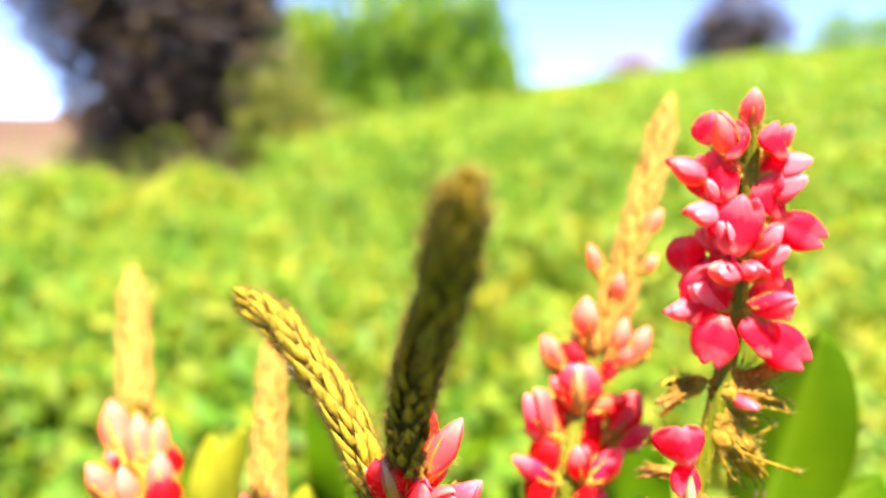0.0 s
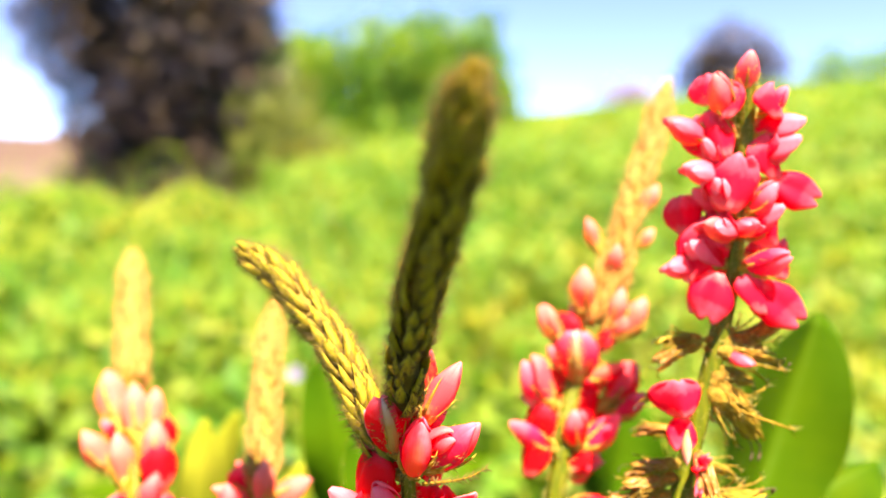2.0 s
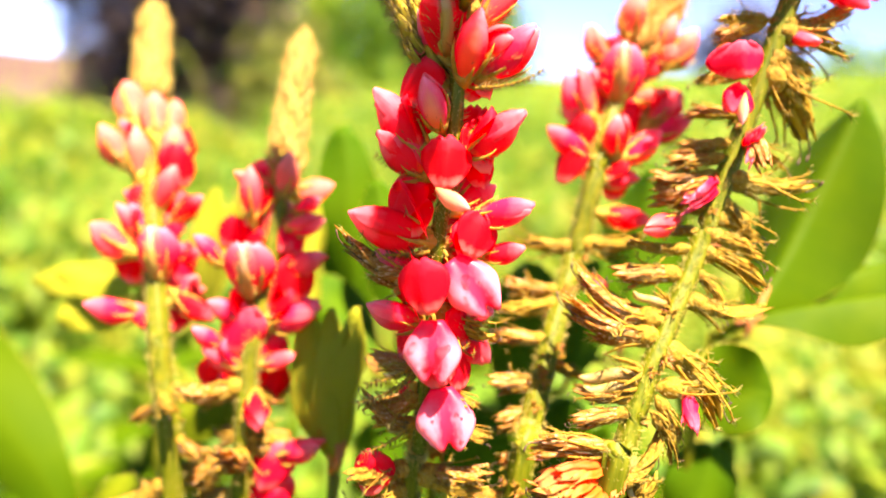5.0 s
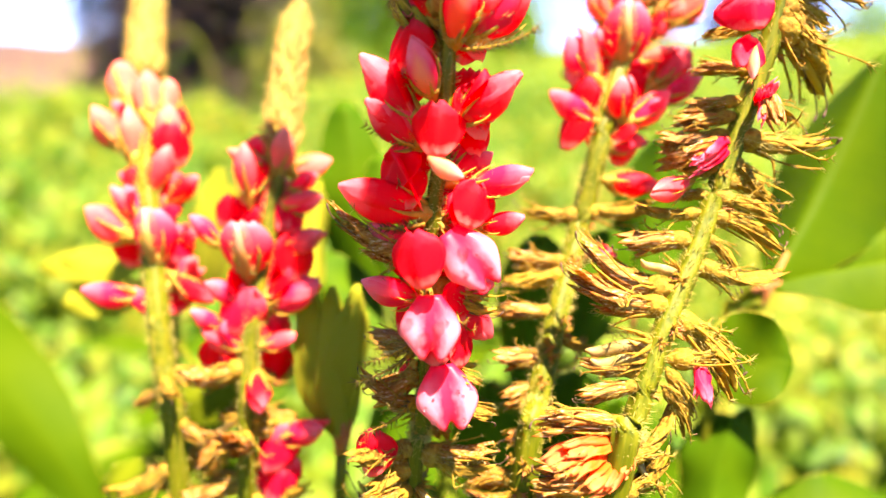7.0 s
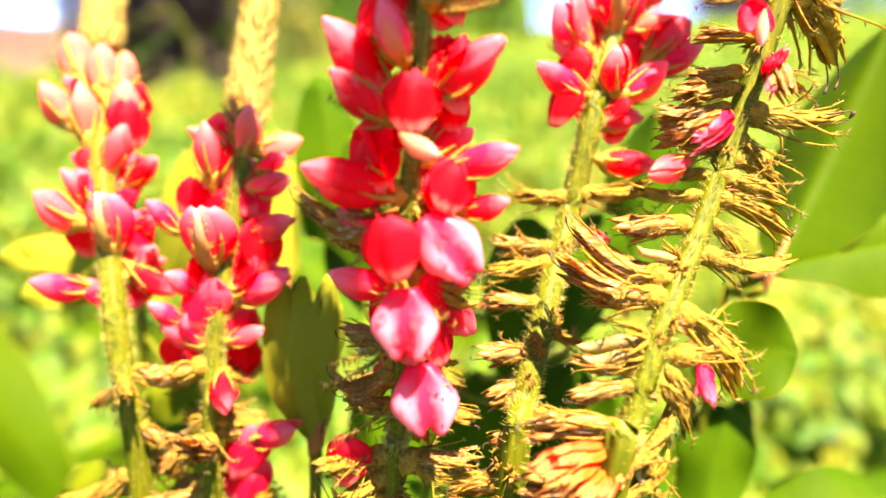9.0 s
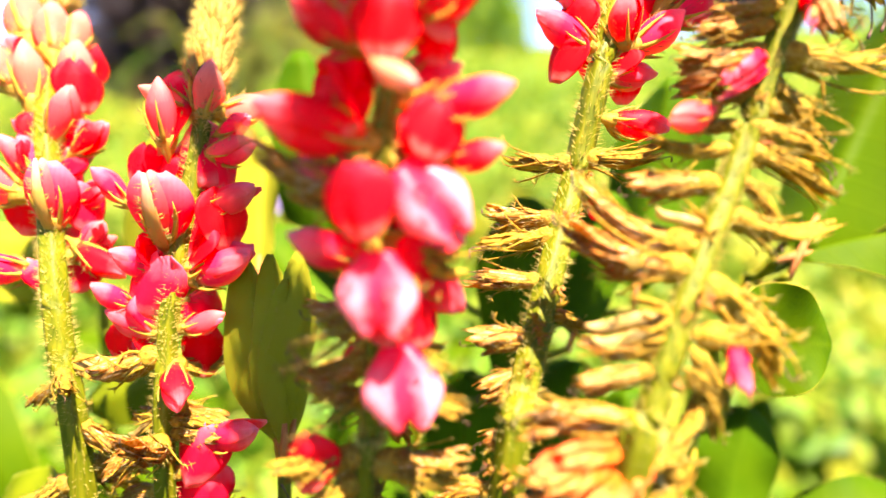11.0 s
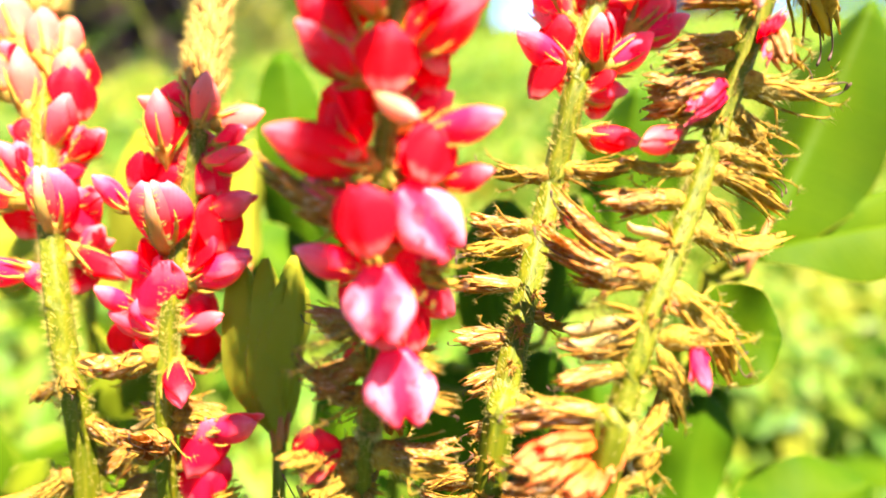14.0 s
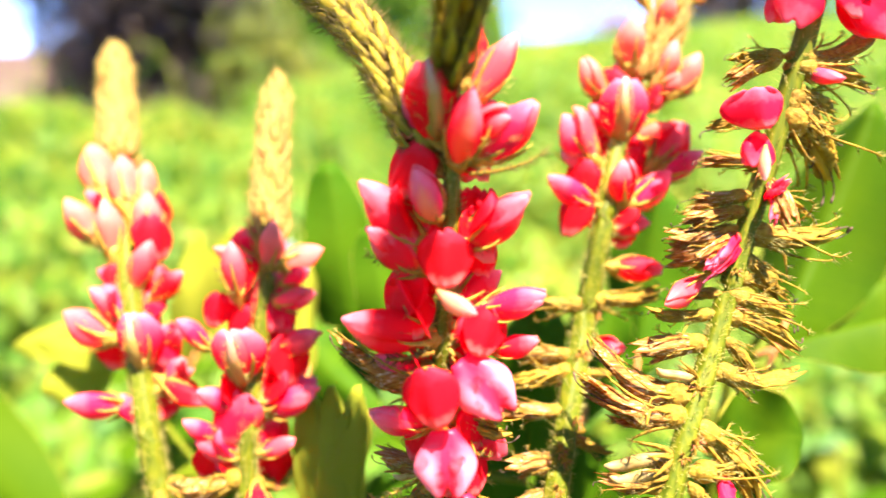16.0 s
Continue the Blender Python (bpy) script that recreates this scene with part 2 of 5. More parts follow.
PURPLE = foliage("reddish_leaves", [(0.2, (0.162, 0.0758, 0.0863)), (0.9, (0.248, 0.14, 0.14))], 0.2)
BRUSH = foliage("brush_leaves", [(0.2, (0.0758, 0.108, 0.0162)), (0.6, (0.162, 0.194, 0.0216)), (0.95, (0.248, 0.226, 0.0432))], 0.4)
LILAC = mottled("lilac_petal", (0.42, 0.30, 0.72), (0.62, 0.50, 0.85), 300.0, 0.6, 0.4)
BARK = mottled("bark", (0.027, 0.0216, 0.0189), (0.0702, 0.054, 0.0432), 6.0, 0.9, 0.0, 5.0, 0.02)
k = Mat("field_soil", 0.9, 0.2)
green = k.ramp(k.noise(1.3, 6.0), [(0.3, (0.0863, 0.152, 0.0108)), (0.7, (0.194, 0.226, 0.027))])
brown = k.ramp(k.noise(0.8, 6.0), [(0.3, (0.054, 0.0351, 0.0243)), (0.7, (0.108, 0.0758, 0.0378))])
patch = k.sums(k.sums(k.axis(0), k.sums(k.axis(1), 0.25, "MULTIPLY")), k.sums(k.noise(0.5, 3.0), 2.0, "MULTIPLY"))
bare = k.blend(k.ramp(patch, [(0.0, (1, 1, 1)), (1.0, (0, 0, 0))]), green, brown)
SOIL = k.done(k.blend(k.ramp(k.sums(k.axis(1), 0.1, "MULTIPLY"), [(0.35, (0, 0, 0)), (0.5, (1, 1, 1))]), green, bare))
DRY = mottled("dry_hill", (0.0432, 0.027, 0.0216), (0.0758, 0.0486, 0.0324), 0.05, 0.9, 0.0, 5.0, 0.05)

water = Mat("water", 0.02)
water.p.inputs["Transmission Weight"].default_value = 1.0
water.p.inputs["IOR"].default_value = 1.33
WATER = water.done((1.0, 1.0, 1.0))

# ---- the plan of the flowering shrub, in millimetres: kind, base, tip, width ----
STEM_A = [(-32.1, 85.7, 452.8), (-35.5, 88.0, 470.0), (-38.8, 92.8, 480.2), (-43.0, 100.0, 492.5), (-50.0, 114.7, 505.7)]
STEM_B = [(-22.5, 84.0, 455.0), (-23.3, 86.4, 471.4), (-23.2, 88.3, 478.5), (-22.6, 92.4, 490.2), (-22.9, 95.9, 497.6)]
STEM_C = [(-0.3, 70.0, 464.5), (0.1, 70.0, 471.2), (-0.2, 69.8, 484.0), (-0.6, 69.3, 495.0), (-0.1, 69.1, 503.1), (-1.1, 69.5, 518.1)]
CONE_L = [(-2.5, 70.6, 511.6), (-6.2, 72.9, 517.8), (-11.2, 78.1, 523.5), (-17.1, 82.6, 528.4), (-22.7, 85.5, 531.4)]
CONE_T = [(-1.0, 68.4, 518.2), (0.3, 59.5, 529.0), (2.4, 52.1, 537.6), (3.6, 47.3, 543.6), (4.3, 44.2, 547.2)]
STEM_Q = [(11.7, 72.8, 463.9), (12.7, 76.2, 473.7), (14.7, 82.0, 482.5), (17.0, 88.5, 491.6), (18.8, 91.6, 502.5), (20.9, 97.0, 510.6), (24.6, 101.9, 519.8)]
CONE_Q = [(24.6, 101.9, 519.8), (28.0, 105.8, 527.5), (32.0, 112.4, 538.1), (36.9, 121.3, 548.8), (40.8, 128.0, 558.3)]
STEM_R = [(19.8, 65.2, 469.6), (20.9, 66.8, 475.0), (23.4, 70.2, 483.4), (27.4, 75.4, 493.1), (30.8, 79.3, 504.0), (35.8, 83.0, 524.7), (36.9, 83.7, 535.4), (37.3, 84.5, 547.2), (37.4, 84.9, 553.6)]
CONE_A = [(-49.3, 113.2, 504.8), (-55.6, 127.3, 513.0), (-62.8, 144.3, 523.0)]
CONE_B = [(-22.9, 95.9, 497.6), (-24.6, 105.0, 507.0), (-26.8, 118.5, 518.7)]
FLOWERS_A = [
    ("bud", -48.0, 105.5, 500.3, -53.5, 113.7, 505.1, 0.5), ("bud", -44.3, 104.1, 498.7, -48.4, 110.7, 504.5, 0.5),
    ("bud", -42.8, 104.5, 499.2, -44.9, 111.3, 503.7, 0.5), ("bud", -47.3, 101.4, 494.6, -52.5, 104.6, 499.4, 0.6),
    ("bud", -44.6, 100.0, 492.5, -46.5, 102.7, 500.4, 0.5), ("bud", -41.8, 101.5, 494.7, -41.5, 106.4, 500.8, 0.55),
    ("bud", -41.4, 97.8, 489.1, -39.1, 99.3, 495.9, 0.55), ("bud", -38.8, 97.2, 488.2, -34.7, 98.6, 491.9, 0.5),
    ("bud", -42.0, 94.3, 483.5, -49.1, 93.8, 486.2, 0.6), ("shield", -38.4, 92.8, 480.3, -38.7, 92.3, 488.5, 0.62),
    ("wings", -40.3, 94.4, 483.8, -45.7, 98.9, 489.4, 0.5), ("wings", -39.7, 90.9, 476.2, -46.8, 89.0, 476.4, 0.5),
]
FLOWERS_A += [
    ("bud", -37.0, 94.2, 483.4, -33.3, 94.7, 484.4, 0.5), ("wings", -35.2, 92.0, 478.6, -33.5, 94.3, 481.4, 0.6),
    ("bud", -36.0, 92.3, 479.3, -30.5, 92.5, 475.5, 0.5), ("banner", -43.7, 96.4, 481.5, -42.8, 93.4, 481.8, 2.9),
]
FLOWERS_B = [
    ("bud", -25.7, 92.4, 490.1, -27.2, 92.9, 497.7, 0.5), ("bud", -22.9, 93.8, 493.2, -21.8, 95.9, 499.9, 0.55),
    ("bud", -20.8, 93.4, 492.3, -16.9, 93.3, 494.3, 0.55), ("banner", -22.1, 91.5, 490.3, -21.8, 88.5, 491.2, 3.6),
    ("banner", -29.4, 93.6, 488.5, -30.3, 90.6, 489.1, 2.3), ("shield", -24.4, 88.9, 480.7, -24.6, 86.0, 489.3, 0.62),
    ("wings", -20.8, 90.0, 484.9, -14.9, 88.9, 487.0, 0.4), ("wings", -28.5, 89.9, 484.6, -32.8, 91.1, 487.5, 0.5),
    ("banner", -21.3, 89.2, 482.1, -20.7, 86.2, 482.4, 2.9), ("banner", -25.3, 85.9, 477.2, -25.9, 82.9, 477.5, 3.5),
    ("wings", -21.4, 88.0, 477.5, -14.6, 86.9, 480.8, 0.4), ("wings", -26.8, 87.2, 474.4, -31.1, 85.7, 476.3, 0.5),
]
FLOWERS_B += [
    ("wings", -22.0, 86.7, 472.5, -17.4, 87.1, 474.0, 0.45), ("banner", -29.3, 88.0, 469.9, -30.2, 85.0, 469.9, 2.0),
    ("bud", -22.3, 85.9, 469.2, -20.5, 81.4, 465.4, 0.5), ("banner", -18.9, 82.7, 460.5, -19.5, 79.7, 460.8, 3.5),
    ("banner", -18.0, 83.1, 455.9, -17.4, 80.1, 456.2, 3.3), ("wings", -18.6, 84.8, 461.2, -12.3, 83.1, 463.4, 0.45),
]
FLOWERS_C = [
    ("shield", -1.9, 69.3, 512.9, -3.1, 67.5, 519.7, 0.5), ("bud", -1.5, 69.3, 512.2, -5.4, 70.4, 516.6, 0.45),
    ("bud", 0.0, 69.3, 510.3, 0.8, 65.4, 516.6, 0.5), ("bud", 0.8, 69.4, 515.8, 4.6, 71.6, 521.7, 0.45),
    ("bud", 1.5, 69.3, 510.9, 7.0, 69.4, 515.9, 0.5), ("bud", -0.1, 69.4, 517.4, 1.6, 73.6, 522.2, 0.45),
    ("bud", -1.5, 69.1, 505.7, -3.5, 65.2, 509.9, 0.55), ("flower", -2.6, 69.1, 503.5, -8.7, 69.2, 507.8, 0.5),
    ("wings", -2.4, 69.0, 501.0, -7.9, 68.1, 504.1, 0.45), ("banner", -0.8, 66.1, 502.8, -0.8, 63.1, 503.1, 2.6),
    ("keel", -1.3, 65.2, 500.2, 2.0, 63.3, 498.5, 0.4), ("flower", 0.9, 69.1, 503.5, 6.5, 68.2, 507.7, 0.5),
]
FLOWERS_C += [
    ("banner", 2.0, 70.2, 506.9, 3.2, 67.2, 507.8, 1.9), ("banner", 3.2, 70.1, 502.1, 4.7, 67.1, 502.1, 1.8),
    ("wings", 2.8, 69.1, 497.6, 8.7, 68.0, 499.0, 0.42),
]
FLOWERS_C2 = [
    ("banner", 3.4, 67.2, 496.1, 4.4, 64.2, 496.4, 2.4), ("wings", 4.0, 69.3, 493.7, 8.4, 68.3, 494.6, 0.5),
    ("flower", -1.1, 69.3, 494.6, -9.8, 67.2, 495.9, 0.4), ("banner", -3.5, 68.1, 497.1, -4.5, 65.1, 497.7, 2.3),
    ("banner", -1.4, 63.4, 491.0, -2.1, 60.4, 490.9, 2.7), ("heart", 1.1, 67.5, 493.2, 5.7, 66.6, 488.4, 0.75),
    ("banner", 0.4, 67.0, 482.6, 0.5, 64.0, 482.9, 2.8), ("heart", -0.1, 65.4, 487.3, 0.6, 63.9, 481.4, 1.1), ("heart", 1.6, 67.0, 479.9, 3.2, 65.0, 474.0, 1.15),
    ("banner", -4.9, 68.0, 469.1, -6.1, 65.0, 469.4, 2.4), ("wings", 1.1, 69.7, 486.8, 6.0, 72.0, 480.9, 0.5),
    ("wings", -1.2, 70.0, 478.7, -2.2, 72.0, 475.9, 0.7),
    ("bristle", -2.0, 68.5, 500.8, -7.4, 68.0, 502.2, 1.0), ("bristle", -1.2, 68.0, 493.6, -8.8, 67.0, 493.0, 1.0),
    ("bristle", 1.0, 68.0, 510.0, 7.4, 67.0, 512.0, 0.9), ("bristle", -0.8, 68.0, 482.5, -5.6, 66.0, 479.5, 1.2),
    ("bristle", -0.8, 68.0, 481.5, -6.2, 66.5, 477.2, 1.2), ("bristle", -0.8, 68.5, 475.5, -5.2, 66.0, 472.0, 1.3),
]
FLOWERS_Q = [
    ("bud", 25.6, 106.8, 529.7, 24.2, 109.4, 534.5, 0.5), ("bud", 27.4, 104.8, 525.6, 28.1, 104.6, 531.3, 0.5),
    ("bud", 31.3, 107.3, 530.6, 34.3, 107.6, 533.1, 0.5), ("bud", 32.4, 110.2, 535.5, 35.3, 112.7, 539.7, 0.5),
    ("bud", 23.2, 102.2, 520.4, 22.3, 102.9, 527.9, 0.65), ("bud", 26.6, 101.2, 518.4, 28.2, 102.5, 525.0, 0.6),
    ("bud", 28.2, 101.0, 518.0, 32.4, 103.4, 522.8, 0.6), ("bud", 20.0, 100.7, 517.3, 15.8, 101.8, 521.7, 0.5),
    ("shield", 21.4, 97.8, 511.7, 21.2, 97.0, 520.1, 0.62), ("bud", 18.5, 95.8, 509.1, 13.0, 97.1, 514.3, 0.6),
    ("wings", 25.1, 96.0, 509.3, 30.3, 100.0, 514.0, 0.6), ("bud", 25.4, 94.8, 507.8, 31.5, 96.2, 510.9, 0.5),
]
FLOWERS_Q2 = [
    ("banner", 19.6, 98.4, 511.2, 19.0, 95.4, 511.8, 3.0), ("banner", 22.6, 94.5, 508.7, 22.9, 91.5, 509.6, 3.5),
    ("wings", 18.2, 92.2, 504.3, 11.6, 93.3, 507.1, 0.4), ("bud", 21.2, 92.2, 504.3, 27.4, 93.2, 508.3, 0.45),
    ("bud", 21.4, 92.2, 504.3, 19.6, 91.1, 510.0, 0.5), ("banner", 21.6, 93.2, 501.3, 22.2, 90.2, 501.3, 2.3),
    ("wings", 19.9, 90.1, 497.4, 26.5, 90.9, 496.7, 0.45), ("wings", 18.4, 87.1, 488.9, 20.7, 83.7, 488.4, 0.6),
]
FLOWERS_R = [
    ("bud", 37.1, 84.7, 551.0, 37.2, 85.0, 556.3, 0.55), ("bud", 35.6, 84.6, 548.6, 32.1, 81.9, 552.7, 0.55),
    ("bud", 38.8, 84.6, 548.8, 42.4, 84.8, 551.7, 0.5), ("banner", 33.0, 84.8, 552.0, 32.1, 81.8, 552.9, 2.1),
    ("wings", 33.3, 84.4, 546.0, 27.7, 83.5, 547.4, 0.5), ("banner", 33.5, 82.5, 546.7, 33.2, 79.5, 547.3, 3.1),
    ("flower", 38.1, 84.2, 543.2, 43.2, 83.4, 545.7, 0.5), ("banner", 40.3, 85.5, 547.2, 41.5, 82.5, 548.1, 2.2),
    ("wings", 35.9, 84.1, 541.7, 29.6, 82.2, 542.1, 0.4), ("banner", 35.2, 80.1, 541.1, 35.2, 77.1, 541.3, 3.4),
    ("heart", 40.2, 83.5, 541.5, 46.0, 83.0, 539.0, 0.5), ("banner", 30.7, 83.8, 537.2, 29.5, 80.8, 537.5, 2.4),
]
FLOWERS_R2 = [
    ("banner", 40.8, 82.8, 536.6, 42.0, 79.8, 536.6, 3.1), ("wings", 37.6, 83.7, 535.4, 31.6, 79.8, 535.7, 0.35),
    ("wings", 36.2, 83.7, 535.5, 37.5, 78.8, 536.2, 0.35), ("banner", 32.4, 81.6, 532.8, 31.8, 78.6, 532.8, 3.8),
    ("wings", 32.8, 83.5, 531.4, 28.0, 82.4, 530.1, 0.5), ("banner", 42.6, 83.5, 532.2, 43.8, 80.5, 532.8, 2.5),
    ("wings", 37.9, 83.5, 531.4, 41.0, 80.5, 531.7, 0.4), ("heart", 34.2, 81.6, 530.5, 32.7, 80.1, 524.9, 1.1),
    ("heart", 38.7, 82.1, 529.2, 44.2, 81.1, 524.8, 0.6), ("cap", 29.4, 76.1, 517.0, 29.1, 73.1, 517.3, 2.1),
    ("heart", 30.3, 78.2, 514.4, 29.4, 75.9, 510.9, 0.9), ("keel", 30.3, 76.6, 513.4, 29.9, 75.0, 509.9, 0.25),
]
FLOWERS_R2 += [
    ("scrap", 32.8, 79.8, 509.5, 31.9, 75.6, 506.7, 0.5), ("scrap", 30.0, 79.3, 503.7, 25.9, 74.1, 501.5, 0.45),
    ("bud", 26.6, 78.6, 499.3, 20.9, 72.5, 497.3, 0.2), ("scrap", 27.3, 69.5, 481.8, 26.9, 67.3, 479.4, 0.3),
    ("wings", 35.8, 82.2, 520.8, 38.9, 80.0, 519.9, 0.25), ("scrap", 32.6, 79.6, 507.7, 33.1, 76.8, 509.1, 0.3),
]
# Brown kinds left, yellow-green right: light from the right put into the colours.
HUSKS_R = [
    ("papery", 30.6, 80.0, 508.0, 24.7, 81.0, 506.6), ("papery", 30.2, 79.7, 506.4, 23.6, 78.7, 504.7), ("papery", 29.6, 79.4, 504.5, 23.3, 79.4, 502.1),
    ("papery", 28.7, 78.8, 502.5, 23.3, 79.8, 501.2), ("green", 27.1, 76.5, 496.0, 21.2, 76.5, 494.7), ("papery", 26.5, 75.5, 493.2, 18.8, 74.5, 492.4),
    ("cream", 25.2, 73.7, 489.8, 21.1, 72.7, 491.1), ("papery", 24.5, 73.0, 488.4, 15.8, 74.0, 487.6), ("papery", 23.9, 72.0, 486.7, 14.9, 71.0, 486.1),
    ("cream", 22.3, 70.1, 483.1, 16.1, 70.1, 481.6), ("green", 31.8, 80.0, 507.8, 38.3, 81.0, 507.8), ("green", 30.9, 79.3, 504.3, 40.7, 79.3, 502.2),
    ("green", 30.2, 78.6, 502.0, 34.9, 77.6, 498.1), ("green", 29.6, 77.8, 499.7, 35.7, 79.8, 498.9), ("green", 29.0, 77.1, 497.8, 35.9, 76.1, 496.4),
    ("green", 28.5, 76.4, 495.8, 36.0, 77.4, 495.1), ("green", 28.1, 75.6, 493.6, 32.3, 74.6, 491.6), ("green", 27.5, 74.3, 490.9, 34.4, 74.3, 487.8),
    ("green", 27.1, 74.0, 490.5, 32.9, 76.0, 489.5), ("green", 24.7, 71.5, 485.8, 33.1, 70.5, 481.5), ("green", 24.8, 71.0, 484.8, 31.9, 72.0, 482.4),
    ("green", 34.3, 82.0, 518.9, 38.7, 81.0, 513.2), ("green", 34.3, 82.1, 519.4, 39.9, 82.1, 516.5), ("green", 34.0, 81.5, 516.6, 42.6, 82.5, 510.3),
    ("green", 34.6, 82.4, 521.2, 43.2, 82.4, 520.5), ("green", 34.2, 81.9, 518.3, 37.5, 80.9, 511.8), ("green", 34.7, 82.6, 522.3, 42.8, 84.6, 521.4),
    ("papery", 32.9, 82.5, 521.7, 27.6, 82.5, 519.8), ("green", 33.2, 82.6, 522.3, 28.3, 83.6, 522.4), ("green", 32.7, 81.5, 516.5, 26.9, 83.5, 514.3),
    ("papery", 31.8, 80.6, 511.3, 26.3, 82.6, 511.4), ("green", 29.6, 78.2, 500.8, 25.3, 80.2, 498.9), ("papery", 27.8, 77.2, 498.0, 23.9, 79.2, 497.2),
    ("cream", 22.0, 69.5, 481.7, 16.5, 69.5, 481.1), ("papery", 21.6, 69.0, 480.4, 15.8, 70.0, 480.0), ("papery", 21.5, 68.5, 479.1, 15.6, 67.5, 478.1),
    ("papery", 20.8, 66.9, 475.2, 12.0, 66.9, 475.7), ("papery", 20.4, 67.1, 475.6, 15.5, 68.1, 472.9), ("green", 24.4, 69.0, 480.7, 27.7, 68.0, 477.0),
    ("green", 24.2, 68.3, 478.9, 28.2, 68.3, 475.8), ("green", 24.7, 69.5, 481.9, 32.0, 70.5, 482.3), ("green", 23.7, 68.5, 479.4, 25.6, 67.5, 479.4),
    ("cream", 21.0, 66.6, 474.2, 23.1, 65.6, 471.0), ("green", 21.3, 66.4, 473.8, 24.8, 67.4, 469.0), ("amber", 19.2, 66.5, 473.6, 13.4, 65.5, 472.2),
    ("amber", 18.8, 66.0, 472.0, 15.4, 66.0, 469.2), ("amber", 20.1, 65.8, 471.4, 16.8, 64.8, 469.5), ("amber", 20.6, 65.9, 472.0, 18.9, 64.9, 469.8),
    ("amber", 18.2, 66.4, 473.4, 15.7, 67.4, 472.7), ("papery", 20.0, 68.3, 478.5, 16.2, 70.3, 476.1),
    ("amber", 19.8, 66.5, 473.7, 14.7, 63.5, 473.9), ("amber", 18.7, 66.2, 472.9, 13.8, 62.2, 472.2), ("amber", 20.5, 65.9, 472.1, 17.1, 61.9, 471.2),
    ("amber", 17.4, 66.5, 473.6, 13.0, 63.5, 472.4), ("amber", 21.0, 66.4, 473.7, 20.1, 63.4, 472.4),
]
HUSKS_Q = [
    ("green", 16.5, 88.9, 492.9, 10.0, 88.9, 491.3), ("papery", 15.0, 85.7, 487.4, 8.7, 86.7, 486.7), ("green", 15.3, 84.7, 486.1, 7.7, 83.7, 483.9),
    ("papery", 14.3, 81.7, 482.1, 6.9, 81.7, 481.9), ("papery", 13.9, 78.7, 477.4, 7.3, 77.7, 477.4), ("papery", 13.5, 77.1, 475.0, 8.9, 77.1, 472.6),
    ("green", 17.1, 89.1, 493.6, 25.0, 88.1, 492.4), ("green", 16.4, 84.4, 485.8, 20.2, 83.4, 485.4), ("green", 15.3, 79.9, 479.4, 19.0, 78.9, 478.1),
    ("papery", 13.7, 75.7, 472.4, 18.1, 75.7, 470.9), ("papery", 13.2, 75.1, 470.6, 9.2, 75.1, 468.3),
]
SHOOT_RIGHT = [
    (49.2, 105.0, 483.3, 66.5, 120.0, 519.0, 19, -0.75, -0.15, -1.6),
    (48.9, 105.0, 482.6, 75.9, 106.0, 489.8, 10, 0, 8),
    (56.8, 112.0, 484.9, 78.9, 120.0, 493.0, 13, -0.1, 2.5),
    (54.0, 104.0, 439.0, 79.0, 112.0, 446.0, 16, 0.1, 0.8, -0.5),
    (35.6, 92.0, 475.4, 47.9, 92.0, 475.2, 12.6, 0.1, 0.25, 0.25),
    (55.5, 118.0, 428.0, 57.0, 122.0, 456.0, 8, 0.2, 0.2, -0.6),
    (52.0, 112.0, 485.0, 75.0, 125.0, 503.0, 13, -0.5, 0.1),
]
SHOOT_MID = [
    (-14.9, 135.0, 461.7, -21.8, 136.0, 503.8, 13, 0.3, 0),
    (-9.5, 112.0, 465.4, -24.2, 118.0, 477.4, 13, 0.2, 0.3),
    (14.5, 108.0, 460.4, 14.7, 112.0, 486.0, 13, -0.3, 0),
    (31.3, 112.0, 474.7, 33.9, 120.0, 503.6, 15, -0.5, 0),
    (-6.2, 112.0, 472.7, -12.1, 116.0, 495.9, 8, 0.4, 0.1),
    (22.7, 108.0, 468.5, 27.5, 114.0, 487.4, 12, 0.2, 0.2),
    (13.0, 112.0, 430.5, 8.5, 116.0, 458.8, 15, -0.3, 0.1),
    (22.9, 110.0, 432.9, 25.2, 118.0, 461.5, 15, -0.2, 0.1),
    (38.0, 108.0, 433.8, 32.2, 114.0, 459.0, 14, -0.4, 0.1),
    (46.6, 106.0, 438.2, 49.7, 112.0, 458.6, 13, -0.2, 0.2),
    (-1.2, 112.0, 429.1, -9.0, 118.0, 452.3, 13, -0.2, 0.1),
]
SHOOT_YOUNG = [
    (-11.6, 87.0, 460.8, -16.3, 90.0, 480.1, 6, 0.9, 0.35),
    (-11.3, 87.0, 460.4, -13.4, 89.0, 480.7, 5, 0.8, 0.4),
    (-11.1, 87.0, 460.4, -9.8, 87.0, 481.7, 5, 1.0, 0.3),
    (-10.1, 87.0, 461.3, -8.9, 89.0, 477.5, 5, 0.8, 0.4),
    (-10.4, 85.0, 461.6, -11.0, 86.0, 479.0, 4, 0.9, 0.3),
    (-19.9, 108.0, 473.6, -21.3, 116.0, 490.7, 8, 0.7, 0),
]
SHOOT_PALE = [
    (-52.2, 118.0, 473.1, -70.1, 124.0, 471.5, 6, 0.2, 1),
    (-58.2, 128.0, 466.8, -68.7, 122.0, 463.2, 9, 0.2, 0.9),
    (-59.9, 130.0, 471.9, -81.2, 135.0, 466.1, 8, 0.2, 0.9),
    (-49.9, 140.0, 461.7, -47.3, 142.0, 488.1, 8, 0.5, 0.2),
    (-48.8, 140.0, 461.8, -41.6, 146.0, 488.4, 8, 0.6, 0.2),
]
